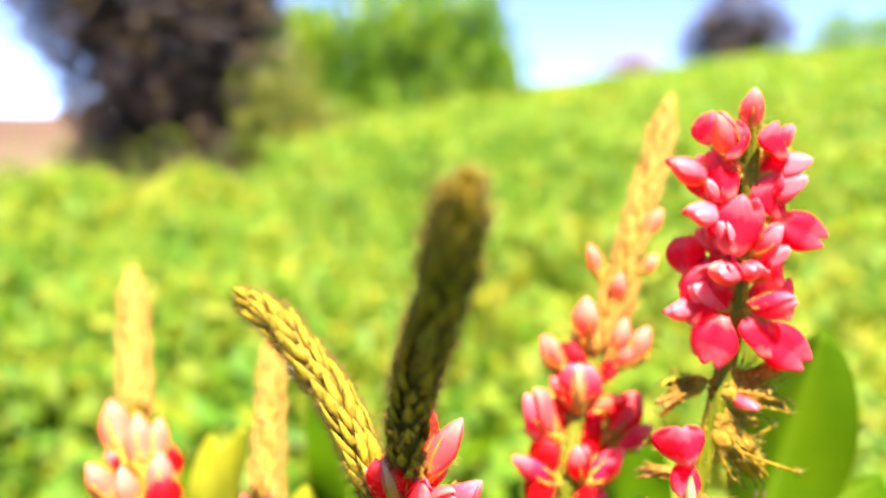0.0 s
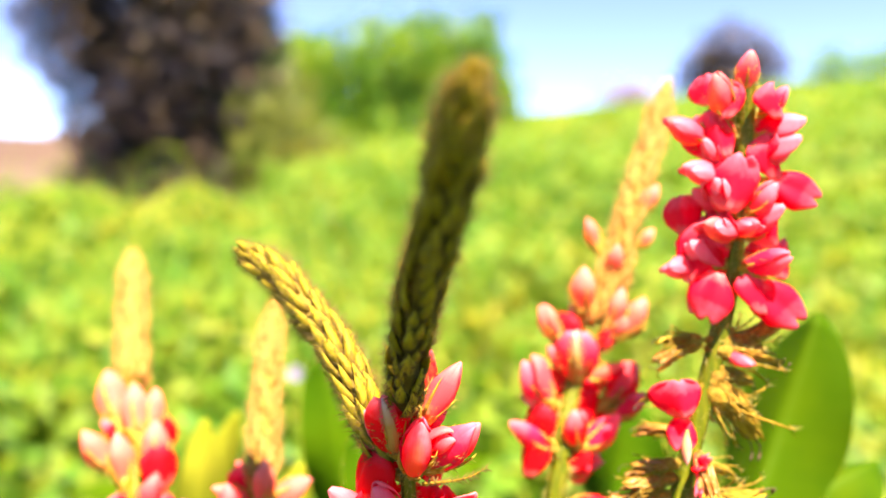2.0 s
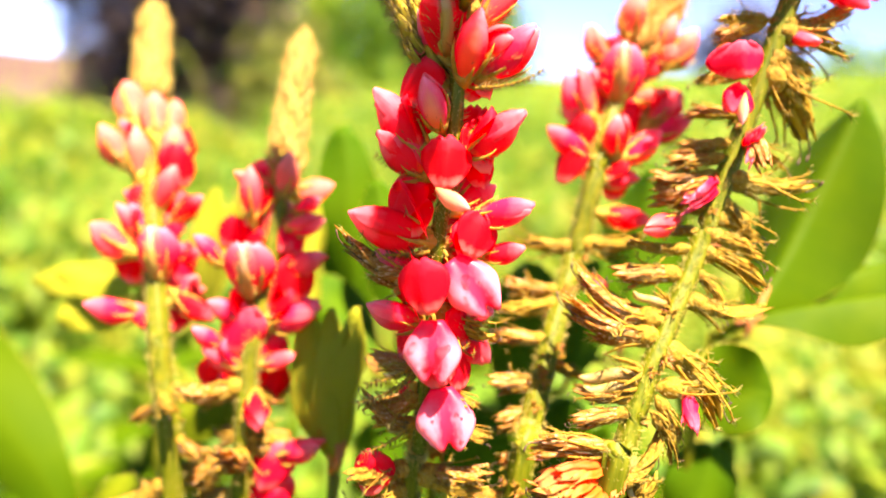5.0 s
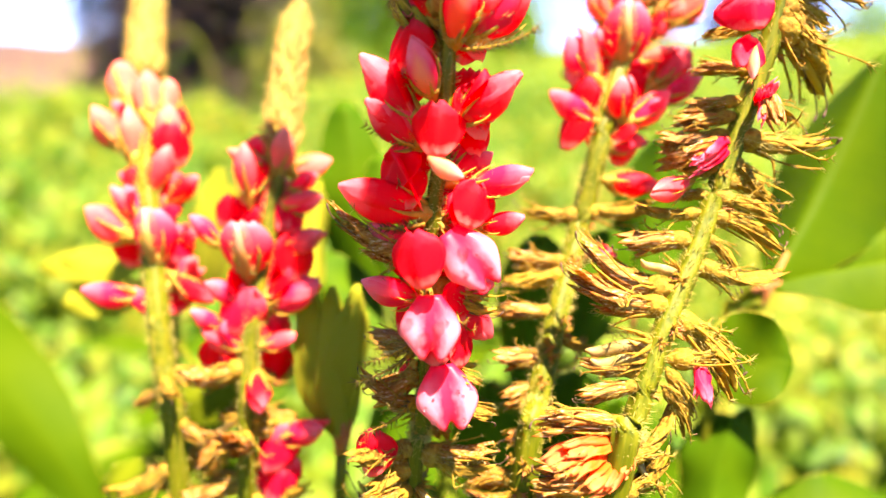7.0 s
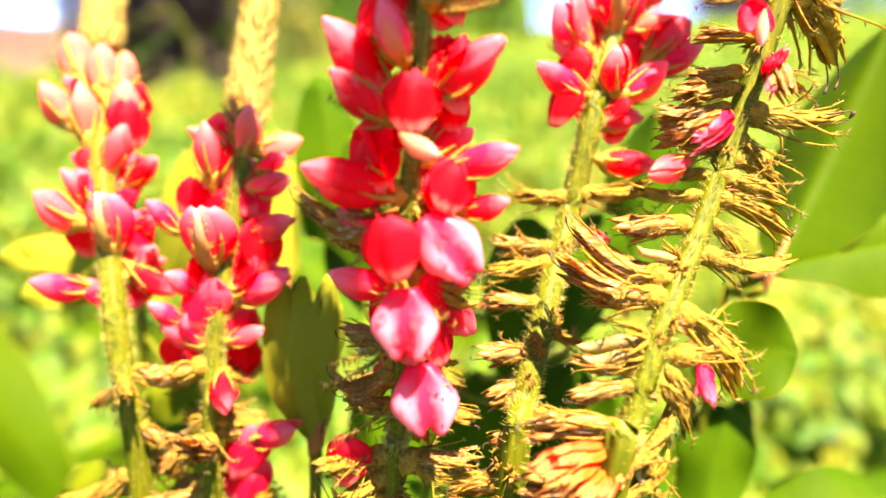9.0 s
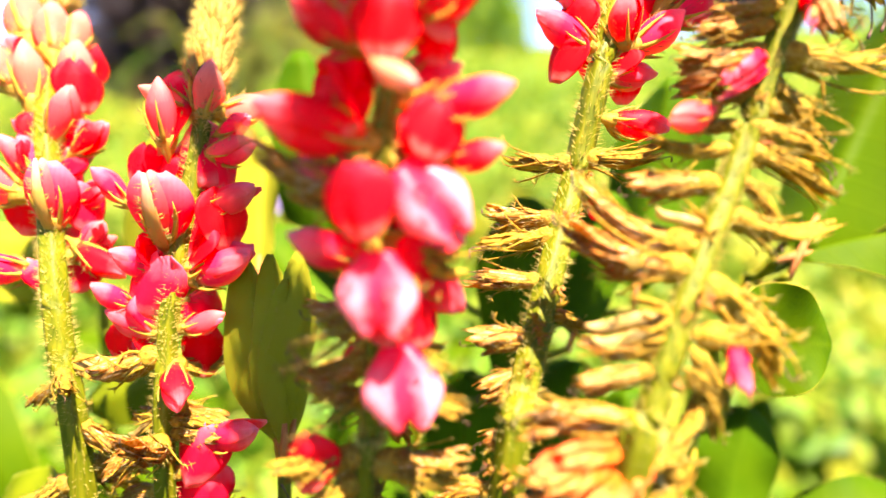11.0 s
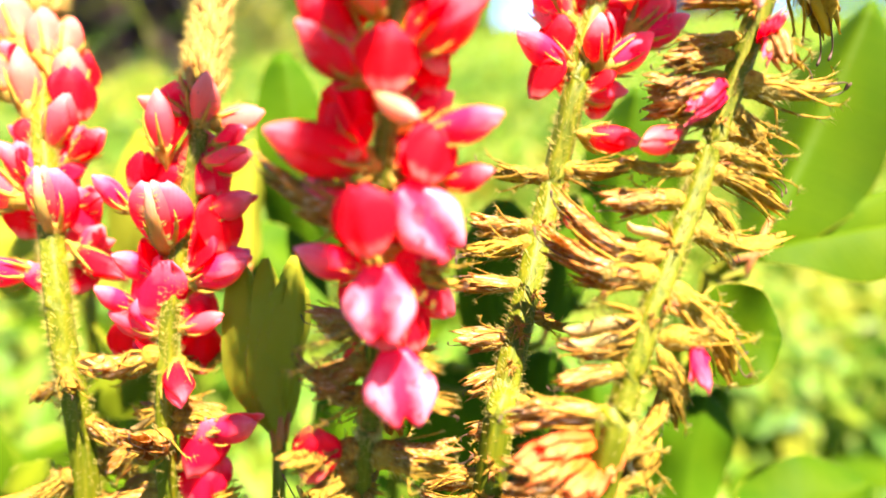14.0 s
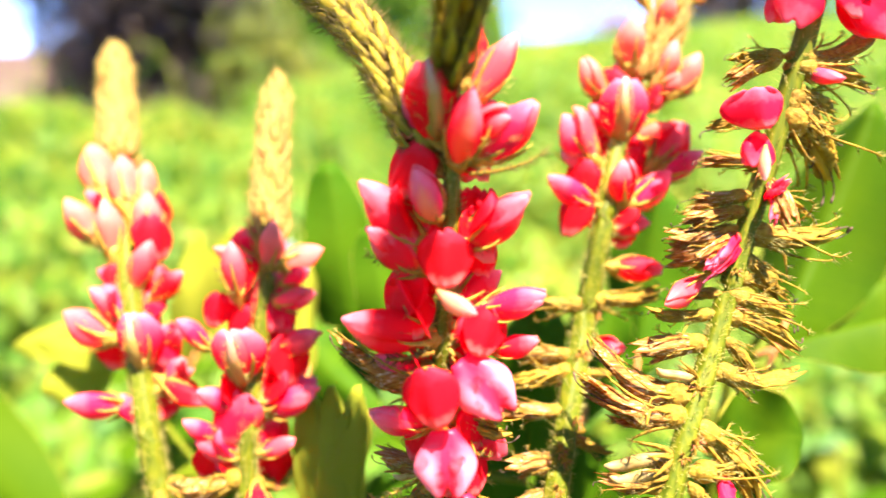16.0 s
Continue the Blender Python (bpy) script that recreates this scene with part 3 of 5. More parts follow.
SHOOT_SLANT = [
    (-84.6, 170.0, 383.2, -140.0, 192.0, 441.0, 22, 0.5, 0.1),
]
SHOOT_LEFT = [
    (-37.4, 92.0, 447.5, -48.1, 96.0, 444.5, 8, 0, 0.6),
    (-27.9, 102.0, 461.1, -44.0, 108.0, 451.9, 9, 0.1, 0.7),
]


# ---- mesh helpers ----
MM = 0.001


def mesh_of(name, bm, material, smooth=True):
    me = bpy.data.meshes.new(name)
    bmesh.ops.recalc_face_normals(bm, faces=bm.faces)
    bm.to_mesh(me)
    bm.free()
    for m in material if isinstance(material, (list, tuple)) else [material]:
        me.materials.append(m)
    if smooth:
        me.polygons.foreach_set("use_smooth", [True] * len(me.polygons))
    return me


def put(name, me, parent=None, m=None, label=""):
    ob = new(name, me)
    if parent is not None:
        ob.parent = parent
    if m is not None:
        ob.matrix_basis = m
    return tagged(ob, label)


def part(name, bm, material, parent, label="", smooth=True):
    return put(name, mesh_of(name, bm, material, smooth), parent, None, label)


def spline(points, n):
    """n + 1 points of a smooth curve through the points."""
    p = [Vector(q) for q in points]
    p = [2 * p[0] - p[1], *p, 2 * p[-1] - p[-2]]
    out = []
    for i in range(n + 1):
        u = i / n * (len(p) - 3)
        k = min(int(u), len(p) - 4)
        t = u - k
        a, b, c, d = p[k:k + 4]
        out.append(0.5 * (2 * b + (c - a) * t + (2 * a - 5 * b + 4 * c - d) * t * t + (3 * b - a - 3 * c + d) * t ** 3))
    return out


def across(way):
    side = way.cross(Vector((0, 0, 1)) if abs(way.z) < 0.9 else Vector((1, 0, 0))).normalized()
    return side, side.cross(way).normalized()


def tube(bm, points, radii, sides=8, mat=0, rib=0.0):
    rings = []
    for i, p in enumerate(points):
        way = (points[min(i + 1, len(points) - 1)] - points[max(i - 1, 0)]).normalized()
        a, b = across(way)
        r = radii[i] if isinstance(radii, list) else radii
        rings.append([bm.verts.new(p + r * (1 - rib * (j % 3 == 0)) * (a * math.cos(2 * math.pi * j / sides) + b * math.sin(2 * math.pi * j / sides))) for j in range(sides)])
    for u, v in zip(rings, rings[1:]):
        for j in range(sides):
            bm.faces.new((u[j], u[(j + 1) % sides], v[(j + 1) % sides], v[j])).material_index = mat
    for ring in (rings[0][::-1], rings[-1]):
        bm.faces.new(ring).material_index = mat
    return rings


def spike(bm, root, tip, r, mat=0, bend=None):
    """A hair: a thin tapered spine."""
    if bend is None:
        a, b = across((tip - root).normalized())
        base = [bm.verts.new(root + r * (a * math.cos(2.1 * j) + b * math.sin(2.1 * j))) for j in range(3)]
        top = bm.verts.new(tip)
        for j in range(3):
            bm.faces.new((base[j], base[(j + 1) % 3], top)).material_index = mat
    else:
        mid = (root + tip) / 2 + bend
        tube(bm, [root, mid, tip], [r, r * 0.8, r * 0.25], 3, mat)


def sheet(bm, f, nu, nv, thick, mat=0, rim=None):
    """A thin two-sided sheet over f(u, v) -> point, u along it from 0 to 1, v across it from -1 to 1."""
    pts = [[f(i / nu, 2 * j / nv - 1) for j in range(nv + 1)] for i in range(nu + 1)]
    nor = [[None] * (nv + 1) for _ in range(nu + 1)]
    for i in range(nu + 1):
        for j in range(nv + 1):
            du = pts[min(i + 1, nu)][j] - pts[max(i - 1, 0)][j]
            dv = pts[i][min(j + 1, nv)] - pts[i][max(j - 1, 0)]
            n = du.cross(dv)
            nor[i][j] = n.normalized() if n.length > 1e-12 else Vector((0, 0, 1))
    top = [[bm.verts.new(pts[i][j] + nor[i][j] * thick / 2) for j in range(nv + 1)] for i in range(nu + 1)]
    low = [[bm.verts.new(pts[i][j] - nor[i][j] * thick / 2) for j in range(nv + 1)] for i in range(nu + 1)]
    for i in range(nu):
        for j in range(nv):
            here = mat if rim is None or 0 < j < nv - 1 else rim
            bm.faces.new((top[i][j], top[i + 1][j], top[i + 1][j + 1], top[i][j + 1])).material_index = here
            bm.faces.new((low[i][j], low[i][j + 1], low[i + 1][j + 1], low[i + 1][j])).material_index = here
    edge = mat if rim is None else rim
    for i in range(nu):
        for j in (0, nv):
            bm.faces.new((top[i][j], low[i][j], low[i + 1][j], top[i + 1][j])).material_index = edge
    for j in range(nv):
        for i in (0, nu):
            bm.faces.new((top[i][j], top[i][j + 1], low[i][j + 1], low[i][j])).material_index = edge


def aim(base, tip, up=(0, 0, 1), size=None, wide=1.0):
    """A pose with x from base to tip and z as near to up as can be; scaled to the length, and across by wide."""
    x = (Vector(tip) - Vector(base))
    size = size or x.length
    x.normalize()
    z = Vector(up)
    z = (z - x * z.dot(x))
    z = z.normalized() if z.length > 1e-3 else across(x)[1]
    y = z.cross(x)
    m = Matrix((x, y, z)).transposed().to_4x4()
    return Matrix.Translation(base) @ m @ Matrix.Diagonal((size, size * wide, size * wide, 1))


# ---- flower parts, each one unit long along x ----
def swell(u):
    """The half width of a bud along its length."""
    return 0.235 * max(0.0, math.sin(math.pi * min(1.0, 0.03 + 0.95 * u) ** 1.18)) ** 0.9 + 0.035 * (1 - u)


def make_bud(material):
    bm = bmesh.new()
    n, s, rings = 12, 14, []
    for i in range(n + 1):
        u = i / n
        ring = []
        for j in range(s):
            a = 2 * math.pi * j / s
            crease = 1 - 0.20 * math.exp(-((j - 10.5) / 0.9) ** 2) * u + 0.12 * math.exp(-((j - 3.5) / 0.8) ** 2)
            r = swell(u) * crease
            ring.append(bm.verts.new((u, 0.86 * r * math.cos(a), r * 1.12 * math.sin(a) + 0.12 * u * u - 0.05 * math.sin(math.pi * u))))
        rings.append(ring)
    for p, q in zip(rings, rings[1:]):
        for j in range(s):
            bm.faces.new((p[j], p[(j + 1) % s], q[(j + 1) % s], q[j]))
    bm.faces.new(rings[0][::-1])
    bm.faces.new(rings[-1])
    return mesh_of("bud", bm, material)


def make_hood(open_by, seed, material):
    """The folded upper petal that wraps a bud and lifts away from it at the tip."""
    r = random.Random(seed)
    turn, ruffle = r.uniform(-0.25, 0.25), r.uniform(0.01, 0.03)

    def f(u, v):
        a = math.pi / 2 + turn + v * (1.5 - 0.45 * u)
        q = swell(0.1 + 0.86 * u) * (1.06 + open_by * u * u * (0.6 + 0.9 * abs(v)))
        x = 0.08 + u * (0.90 - 0.16 * v * v)
        return Vector((x, 0.9 * q * math.cos(a), 1.14 * q * math.sin(a) + 0.12 * u * u - 0.05 * math.sin(math.pi * u) + open_by * 0.12 * u * u + ruffle * math.sin(8 * v + 4 * u) * u))
    bm = bmesh.new()
    sheet(bm, f, 9, 10, 0.016)
    return mesh_of("banner_petal", bm, material)


def make_bud_calyx(seed):
    """The hairy cup of a bud, whose narrow teeth lie along the petals."""
    r = random.Random(seed)
    bm = bmesh.new()
    tube(bm, [Vector((-0.16, 0, 0)), Vector((-0.07, 0, 0)), Vector((0.0, 0, 0)), Vector((0.10, 0, -0.01)), Vector((0.2, 0, -0.02))], [0.035, 0.05, 0.10, 0.15, 0.185], 10)
    for i in range(5):
        a0 = 2 * math.pi * (i + r.uniform(-0.15, 0.15)) / 5
        long, lift = r.uniform(0.45, 0.72), r.uniform(0.02, 0.10)
        pts = []
        for k in range(6):
            u = 0.13 + (long - 0.13) * k / 5
            q = swell(u) * 1.06 + 0.005 + lift * (k / 5) ** 2
            pts.append(Vector((u, 0.88 * q * math.cos(a0), 1.12 * q * math.sin(a0) + 0.12 * u * u - 0.05 * math.sin(math.pi * u))))
        tube(bm, pts, [0.046, 0.042, 0.034, 0.024, 0.015, 0.003], 5)
    for _ in range(60):
        a, u = r.uniform(0, 6.283), r.uniform(-0.05, 0.6)
        o = Vector((0, math.cos(a), math.sin(a)))
        root = Vector((u, 0, 0)) + o * (swell(max(0, u)) * 1.05 + 0.03)
        spike(bm, root, root + o * r.uniform(0.06, 0.15) + Vector((r.uniform(0, 0.12), 0, 0)), 0.006, r.choice((1, 2)))
    return mesh_of("calyx", bm, [CALYX, HAIR, DARKHAIR])


def make_wing(width, cup, material, name, late=1.35, bulge=0.10):
    def f(u, v):
        half = width * (math.sin(math.pi * min(1.0, 0.06 + 0.90 * u) ** late) ** 0.7)
        ripple = 0.015 * math.sin(9 * u + 5 * v)
        return Vector((u - 0.04 * v * v, half * v, bulge * math.sin(math.pi * u) - cup * half * v * v - 0.06 * u * u + ripple))
    bm = bmesh.new()
    sheet(bm, f, 10, 8, 0.022)
    return mesh_of(name, bm, material)


def make_banner(roof, ruffle, skew, seed, material):
    """The upright round petal, its claw at x = 0: bent back along its middle line like a roof, with a wavy notched rim."""
    r = random.Random(seed)
    a0 = r.uniform(0, 6)

    def f(u, v):
        a = math.sin(math.pi * min(1.0, 0.04 + 0.93 * u)) ** 0.5
        half = (0.54 + skew * v) * a * (0.72 + 0.4 * u)
        notch = 0.07 * math.exp(-(v / 0.22) ** 2) * u ** 6
        fold = -roof * half * (math.sqrt(v * v + 0.09) - 0.3) - 0.16 * u * u + 0.05 * math.exp(-(v / 0.3) ** 2)
        wave = ruffle * u * math.sin(5.5 * v + 3 * u + a0) * (0.3 + v * v)
        return Vector((u * (1 - 0.07 * v * v * u) - notch + 0.5 * wave, half * v, fold + wave))
    bm = bmesh.new()
    sheet(bm, f, 11, 12, 0.018)
    return mesh_of("banner_petal", bm, material)


def make_lobed(seed, material):
    """The hanging broad petal of an open flower: a narrow claw that widens into two rounded lobes with a fold between them."""
    r = random.Random(seed)
    a0, tilt = r.uniform(0, 6), r.uniform(-0.06, 0.06)

    def f(u, v):
        half = 0.50 * math.sin(math.pi * min(1.0, 0.05 + 0.80 * u ** 1.2)) ** 0.62 + 0.03 * (1 - u)
        notch = 0.15 * math.exp(-(v / 0.24) ** 2) * u ** 5 + 0.22 * v ** 4 * u ** 2
        fold = 0.30 * half * (math.sqrt(v * v + 0.01) - 0.1) - 0.5 * half * v ** 4 + 0.10 * math.sin(math.pi * u)
        wave = 0.02 * u * math.sin(6 * v + 4 * u + a0) + tilt * v * u
        return Vector((u - notch + 0.5 * wave, half * v, fold + wave))
    bm = bmesh.new()
    sheet(bm, f, 14, 16, 0.018)
    return mesh_of("banner_petal", bm, material)


def make_shield(seed, material):
    """The outer petal of a half-open bud: wrapped round it, broad below, with a blunt tip."""
    r = random.Random(seed)
    a0 = r.uniform(0, 6)

    def f(u, v):
        half = 0.36 * math.sin(math.pi * min(1.0, 0.06 + 0.86 * u ** 1.1)) ** 0.7
        x = 0.04 + 0.92 * u - 0.06 * math.exp(-(v / 0.2) ** 2) * u ** 4
        return Vector((x, half * math.sin(1.45 * v) / 0.99, 0.85 * half * (math.cos(1.45 * v) - 0.4) - 0.05 * math.exp(-(v / 0.14) ** 2) + 0.06 * u * u + 0.012 * math.sin(7 * v + a0) * u))
    bm = bmesh.new()
    sheet(bm, f, 10, 14, 0.018)
    return mesh_of("banner_petal", bm, material)


def make_tooth(seed):
    """The long pale tooth of the calyx that lies along the middle of a half-open bud, with hairs on its edges."""
    r = random.Random(seed)
    bend = r.uniform(-0.05, 0.05)

    def f(u, v):
        half = 0.085 * math.sin(math.pi * min(1.0, 0.22 + 0.74 * u)) ** 0.9
        return Vector((1.0 * u, half * v + bend * u * u, 0.26 * math.sin(math.pi * min(1.0, 0.1 + 0.75 * u)) + 0.03 + 0.04 * u - 0.5 * half * v * v))
    bm = bmesh.new()
    sheet(bm, f, 9, 6, 0.02)
    for _ in range(46):
        u, v = r.uniform(0.05, 0.9), r.choice((-1, 1))
        p = f(u, v)
        spike(bm, p, p + Vector((r.uniform(0.02, 0.09), 0.08 * v, r.uniform(0.0, 0.08))), 0.006, 1)
    return mesh_of("calyx_tooth", bm, [TOOTH, HAIR])


def make_keel(material):
    def f(u, v):
        deep = 0.20 * math.sin(math.pi * min(1, 0.08 + 0.86 * u)) ** 0.7
        return Vector((u, deep * 0.8 * math.sin(1.45 * v), -deep * math.cos(1.45 * v) + 0.16 * u * u))
    bm = bmesh.new()
    sheet(bm, f, 9, 8, 0.02)
    return mesh_of("keel_petal", bm, material)


def make_calyx(seed, teeth=5):
    """A small cup with narrow hairy teeth."""
    r = random.Random(seed)
    bm = bmesh.new()
    tube(bm, [Vector((-0.10, 0, 0)), Vector((0.05, 0, 0)), Vector((0.22, 0, 0)), Vector((0.34, 0, 0))], [0.06, 0.13, 0.19, 0.20], 10)
    for i in range(teeth):
        a = 2 * math.pi * (i + r.random() * 0.3) / teeth
        o = Vector((0, math.cos(a), math.sin(a)))
        long = r.uniform(0.75, 1.0)
        p = [Vector((0.26, 0, 0)) + o * 0.19, Vector((0.55, 0, 0)) + o * 0.25, Vector((long, 0, 0)) + o * r.uniform(0.24, 0.42)]
        tube(bm, spline(p, 5), [0.050, 0.045, 0.037, 0.028, 0.017, 0.004], 5)
    for _ in range(46):
        a, x = r.uniform(0, 6.283), r.uniform(-0.05, 0.75)
        o = Vector((0, math.cos(a), math.sin(a)))
        root = Vector((x, 0, 0)) + o * (0.18 if x < 0.4 else 0.25)
        spike(bm, root, root + o * r.uniform(0.08, 0.2) + Vector((r.uniform(0, 0.14), 0, 0)), 0.007, 1)
    return mesh_of("calyx", bm, [CALYX, HAIR])


def make_withered(seed, papery):
    """A faded flower: a hairy cup with thin feathery teeth; round a bundle of creased papery petals, or round the green young pod alone."""
    r = random.Random(seed)
    bm = bmesh.new()
    tube(bm, spline([Vector((-0.10, 0, 0)), Vector((0.0, 0, 0)), Vector((0.12, 0, 0.0)), Vector((0.26, 0, 0))], 6), [0.045, 0.06, 0.10, 0.135, 0.15, 0.15, 0.12], 9)
    curl, sway = r.uniform(-0.35, 0.50), r.uniform(-0.4, 0.4)

    def bent(p):
        k = max(0.0, p.x - 0.2) ** 2
        return p + Vector((0, sway * k, curl * k))
    for i in range(6):
        a = 2 * math.pi * (i + r.random() * 0.7) / 6
        o, s = Vector((0, math.cos(a), 0.8 * math.sin(a))), Vector((0, -math.sin(a), math.cos(a)))
        end = Vector((r.uniform(0.5, 0.95), 0, 0)) + o * (r.uniform(0.14, 0.36) if papery else r.uniform(0.14, 0.50)) + s * r.uniform(-0.25, 0.25)
        p = [Vector((0.16, 0, 0)) + o * 0.12, Vector((0.42, 0, 0)) + o * r.uniform(0.17, 0.22) + s * r.uniform(-0.04, 0.04), end, end + Vector((r.uniform(-0.04, 0.08), 0, 0.05)) + o * r.uniform(-0.08, 0.16) + s * r.uniform(-0.08, 0.08)]
        line = [bent(q) for q in spline(p, 8)]
        fat = 0.75 if papery else 0.7
        tube(bm, line, [fat * q for q in (0.034, 0.030, 0.026, 0.022, 0.019, 0.016, 0.013, 0.009, 0.004)], 4)
        for _ in range(34):
            q = line[r.randrange(8)]
            out = (o * r.uniform(-0.1, 0.8) + s * r.choice((-1, 1))).normalized()
            spike(bm, q, q + out * r.uniform(0.04, 0.11) + Vector((r.uniform(0.03, 0.10), 0, 0)), 0.005, r.choice((3, 3, 5)))
    for k in range(4 if papery else 3):
        a0, tw = math.pi / 2 * k + r.uniform(-0.4, 0.4), r.uniform(-0.35, 0.35)
        long, wide, ends = r.uniform(0.55, 0.95), r.uniform(0.13, 0.20) * (1 if papery else 0.8), r.uniform(0.72, 0.92)

        def f(u, v, a0=a0, tw=tw, long=long, wide=wide, ends=ends, k=k):
            half = wide * math.sin(math.pi * min(1, 0.22 + (ends - 0.22) * u)) ** 0.85
            a = a0 + tw * u + 1.15 * v
            crease = 0.020 * math.sin(13 * v + 2 * u + 2 * k) + 0.04 * u * math.sin(5 * v + 7 * u + k + seed) + 0.10 * u * u * (k % 2)
            q = half * (0.92 - 0.18 * v * v) + crease
            torn = u ** 4 * (0.12 * math.sin(9 * v + 3 * k) + 0.10 * v * v)
            return bent(Vector((0.12 + long * u - torn, q * math.cos(a), 0.8 * q * math.sin(a))))
        sheet(bm, f, 10, 10, 0.010, 1 if papery else 0)
    if not papery:
        p = [Vector((0.1, 0, 0)), Vector((0.5, 0.02, -0.03)), Vector((0.85, 0.0, -0.02)), Vector((1.0, 0.0, 0.05))]
        tube(bm, [bent(q) for q in spline(p, 9)], [0.09, 0.075, 0.065, 0.058, 0.053, 0.048, 0.042, 0.036, 0.028, 0.012], 7, 4)
    for _ in range(1 if papery else r.choice((1, 2))):
        y, z, up = r.uniform(-0.10, 0.10), r.uniform(-0.10, 0.12), r.choice((-1, 1, 1))
        p = [Vector((0.25, 0, 0)), Vector((0.65, y * 0.8, z * 0.9)), Vector((1.0, y, z)), Vector((1.10, y, z + 0.03 * up)), Vector((1.12, y, z + 0.12 * up))]
        tube(bm, [bent(q) for q in spline(p, 10)], [0.008] * 8 + [0.010, 0.015, 0.011], 5, 2)
    for _ in range(120):
        a, x = r.uniform(0, 6.283), r.uniform(-0.05, 0.5)
        o = Vector((0, math.cos(a), 0.8 * math.sin(a)))
        root = bent(Vector((x, 0, 0)) + o * (0.13 if x < 0.3 else r.uniform(0.16, 0.20)))
        spike(bm, root, root + o * r.uniform(0.04, 0.10) + Vector((r.uniform(0.02, 0.12), 0, 0)), 0.005, 3)
    return mesh_of("withered_flower", bm, [HUSK, SHRIVEL, HOOK, HAIR, GREENPOD, DARKHAIR])


def make_scrap(seed, material):
    """A withered petal still on the stem: narrow, rolled in at the sides, crumpled, with a torn end."""
    r = random.Random(seed)
    roll, twist, a0 = r.uniform(0.9, 1.7), r.uniform(-0.9, 0.9), r.uniform(0, 6)

    def f(u, v):
        half = 0.24 * math.sin(math.pi * min(1.0, 0.10 + 0.74 * u)) ** 0.8
        torn = u ** 3 * (0.10 * math.sin(7 * v + a0) + 0.07 * math.sin(17 * v + 2 * a0))
        a = roll * v + twist * u
        crumple = 0.035 * noise.noise(Vector((5 * u, 3 * v, seed * 7.3))) + 0.02 * math.sin(11 * v + 4 * u + a0)
        return Vector((u - torn, half * math.sin(a) + crumple, half * (0.9 * math.cos(a) - 0.5) - 0.16 * u * u + 2.0 * crumple))
    bm = bmesh.new()
    sheet(bm, f, 12, 14, 0.014)
    return mesh_of("withered_petal", bm, material)


def make_bristle(seed):
    """A thin dry bract beset with long dark hairs."""
    r = random.Random(seed)
    bm = bmesh.new()
    line = spline([Vector((0, 0, 0)), Vector((0.35, 0.02, -0.05)), Vector((0.7, -0.02, -0.04)), Vector((1.0, 0.0, 0.05))], 12)
    tube(bm, line, [0.035 - 0.0026 * i for i in range(13)], 5)
    for _ in range(150):
        q, a = line[r.randrange(1, 13)], r.uniform(0, 6.283)
        spike(bm, q, q + Vector((r.uniform(0.03, 0.16), 0.11 * math.cos(a), 0.11 * math.sin(a))), 0.008, 1)
    return mesh_of("bristly_bract", bm, [HUSK, DARKHAIR])


def make_pod(seed):
    """A short pale pod left of a flower, curved, with a hooked tip and the dry cup round its base."""
    r = random.Random(seed)
    bm = bmesh.new()
    c = r.uniform(-0.16, 0.16)
    p = [Vector((0, 0, 0)), Vector((0.4, c * 0.6, -0.03)), Vector((0.8, c, -0.10)), Vector((1.0, c * 0.8, -0.02))]
    tube(bm, spline(p, 10), [0.07, 0.085, 0.09, 0.09, 0.088, 0.084, 0.078, 0.07, 0.058, 0.04, 0.015], 8)
    for i in range(7):
        a = 2 * math.pi * (i + 0.6 * r.random()) / 7
        o = Vector((0, math.cos(a), math.sin(a)))
        tube(bm, spline([Vector((-0.08, 0, 0)), Vector((0.10, 0, 0)) + o * 0.14, Vector((r.uniform(0.3, 0.6), 0, 0)) + o * r.uniform(0.18, 0.34)], 5), [0.05, 0.055, 0.045, 0.034, 0.02, 0.005], 4, 1)
    for _ in range(70):
        a, x = r.uniform(0, 6.283), r.uniform(-0.05, 0.55)
        o = Vector((0, math.cos(a), math.sin(a)))
        root = Vector((x, 0, 0)) + o * 0.12
        spike(bm, root, root + o * r.uniform(0.08, 0.22) + Vector((r.uniform(0, 0.2), 0, 0)), 0.007, 2)
    return mesh_of("young_pod", bm, [POD, HUSK, DARKHAIR])


def make_stub(seed):
    """What a fallen flower leaves on the stem: a small brown star of dry points."""
    r = random.Random(seed)
    bm = bmesh.new()
    tube(bm, [Vector((-0.2, 0, 0)), Vector((0.15, 0, 0)), Vector((0.3, 0, 0))], [0.26, 0.3, 0.16], 8)
    for i in range(16):
        a = r.uniform(0, 6.283)
        o = Vector((0, math.cos(a), math.sin(a)))
        tip = Vector((r.uniform(0.2, 0.9), 0, 0)) + o * r.uniform(0.5, 1.0)
        tube(bm, spline([Vector((0, 0, 0)) + o * 0.2, Vector((0.35, 0, 0)) + o * 0.4, tip], 4), [0.11, 0.10, 0.08, 0.05, 0.01], 4, r.choice((0, 0, 1)))
    return mesh_of("calyx_stub", bm, [HUSK, RUST])


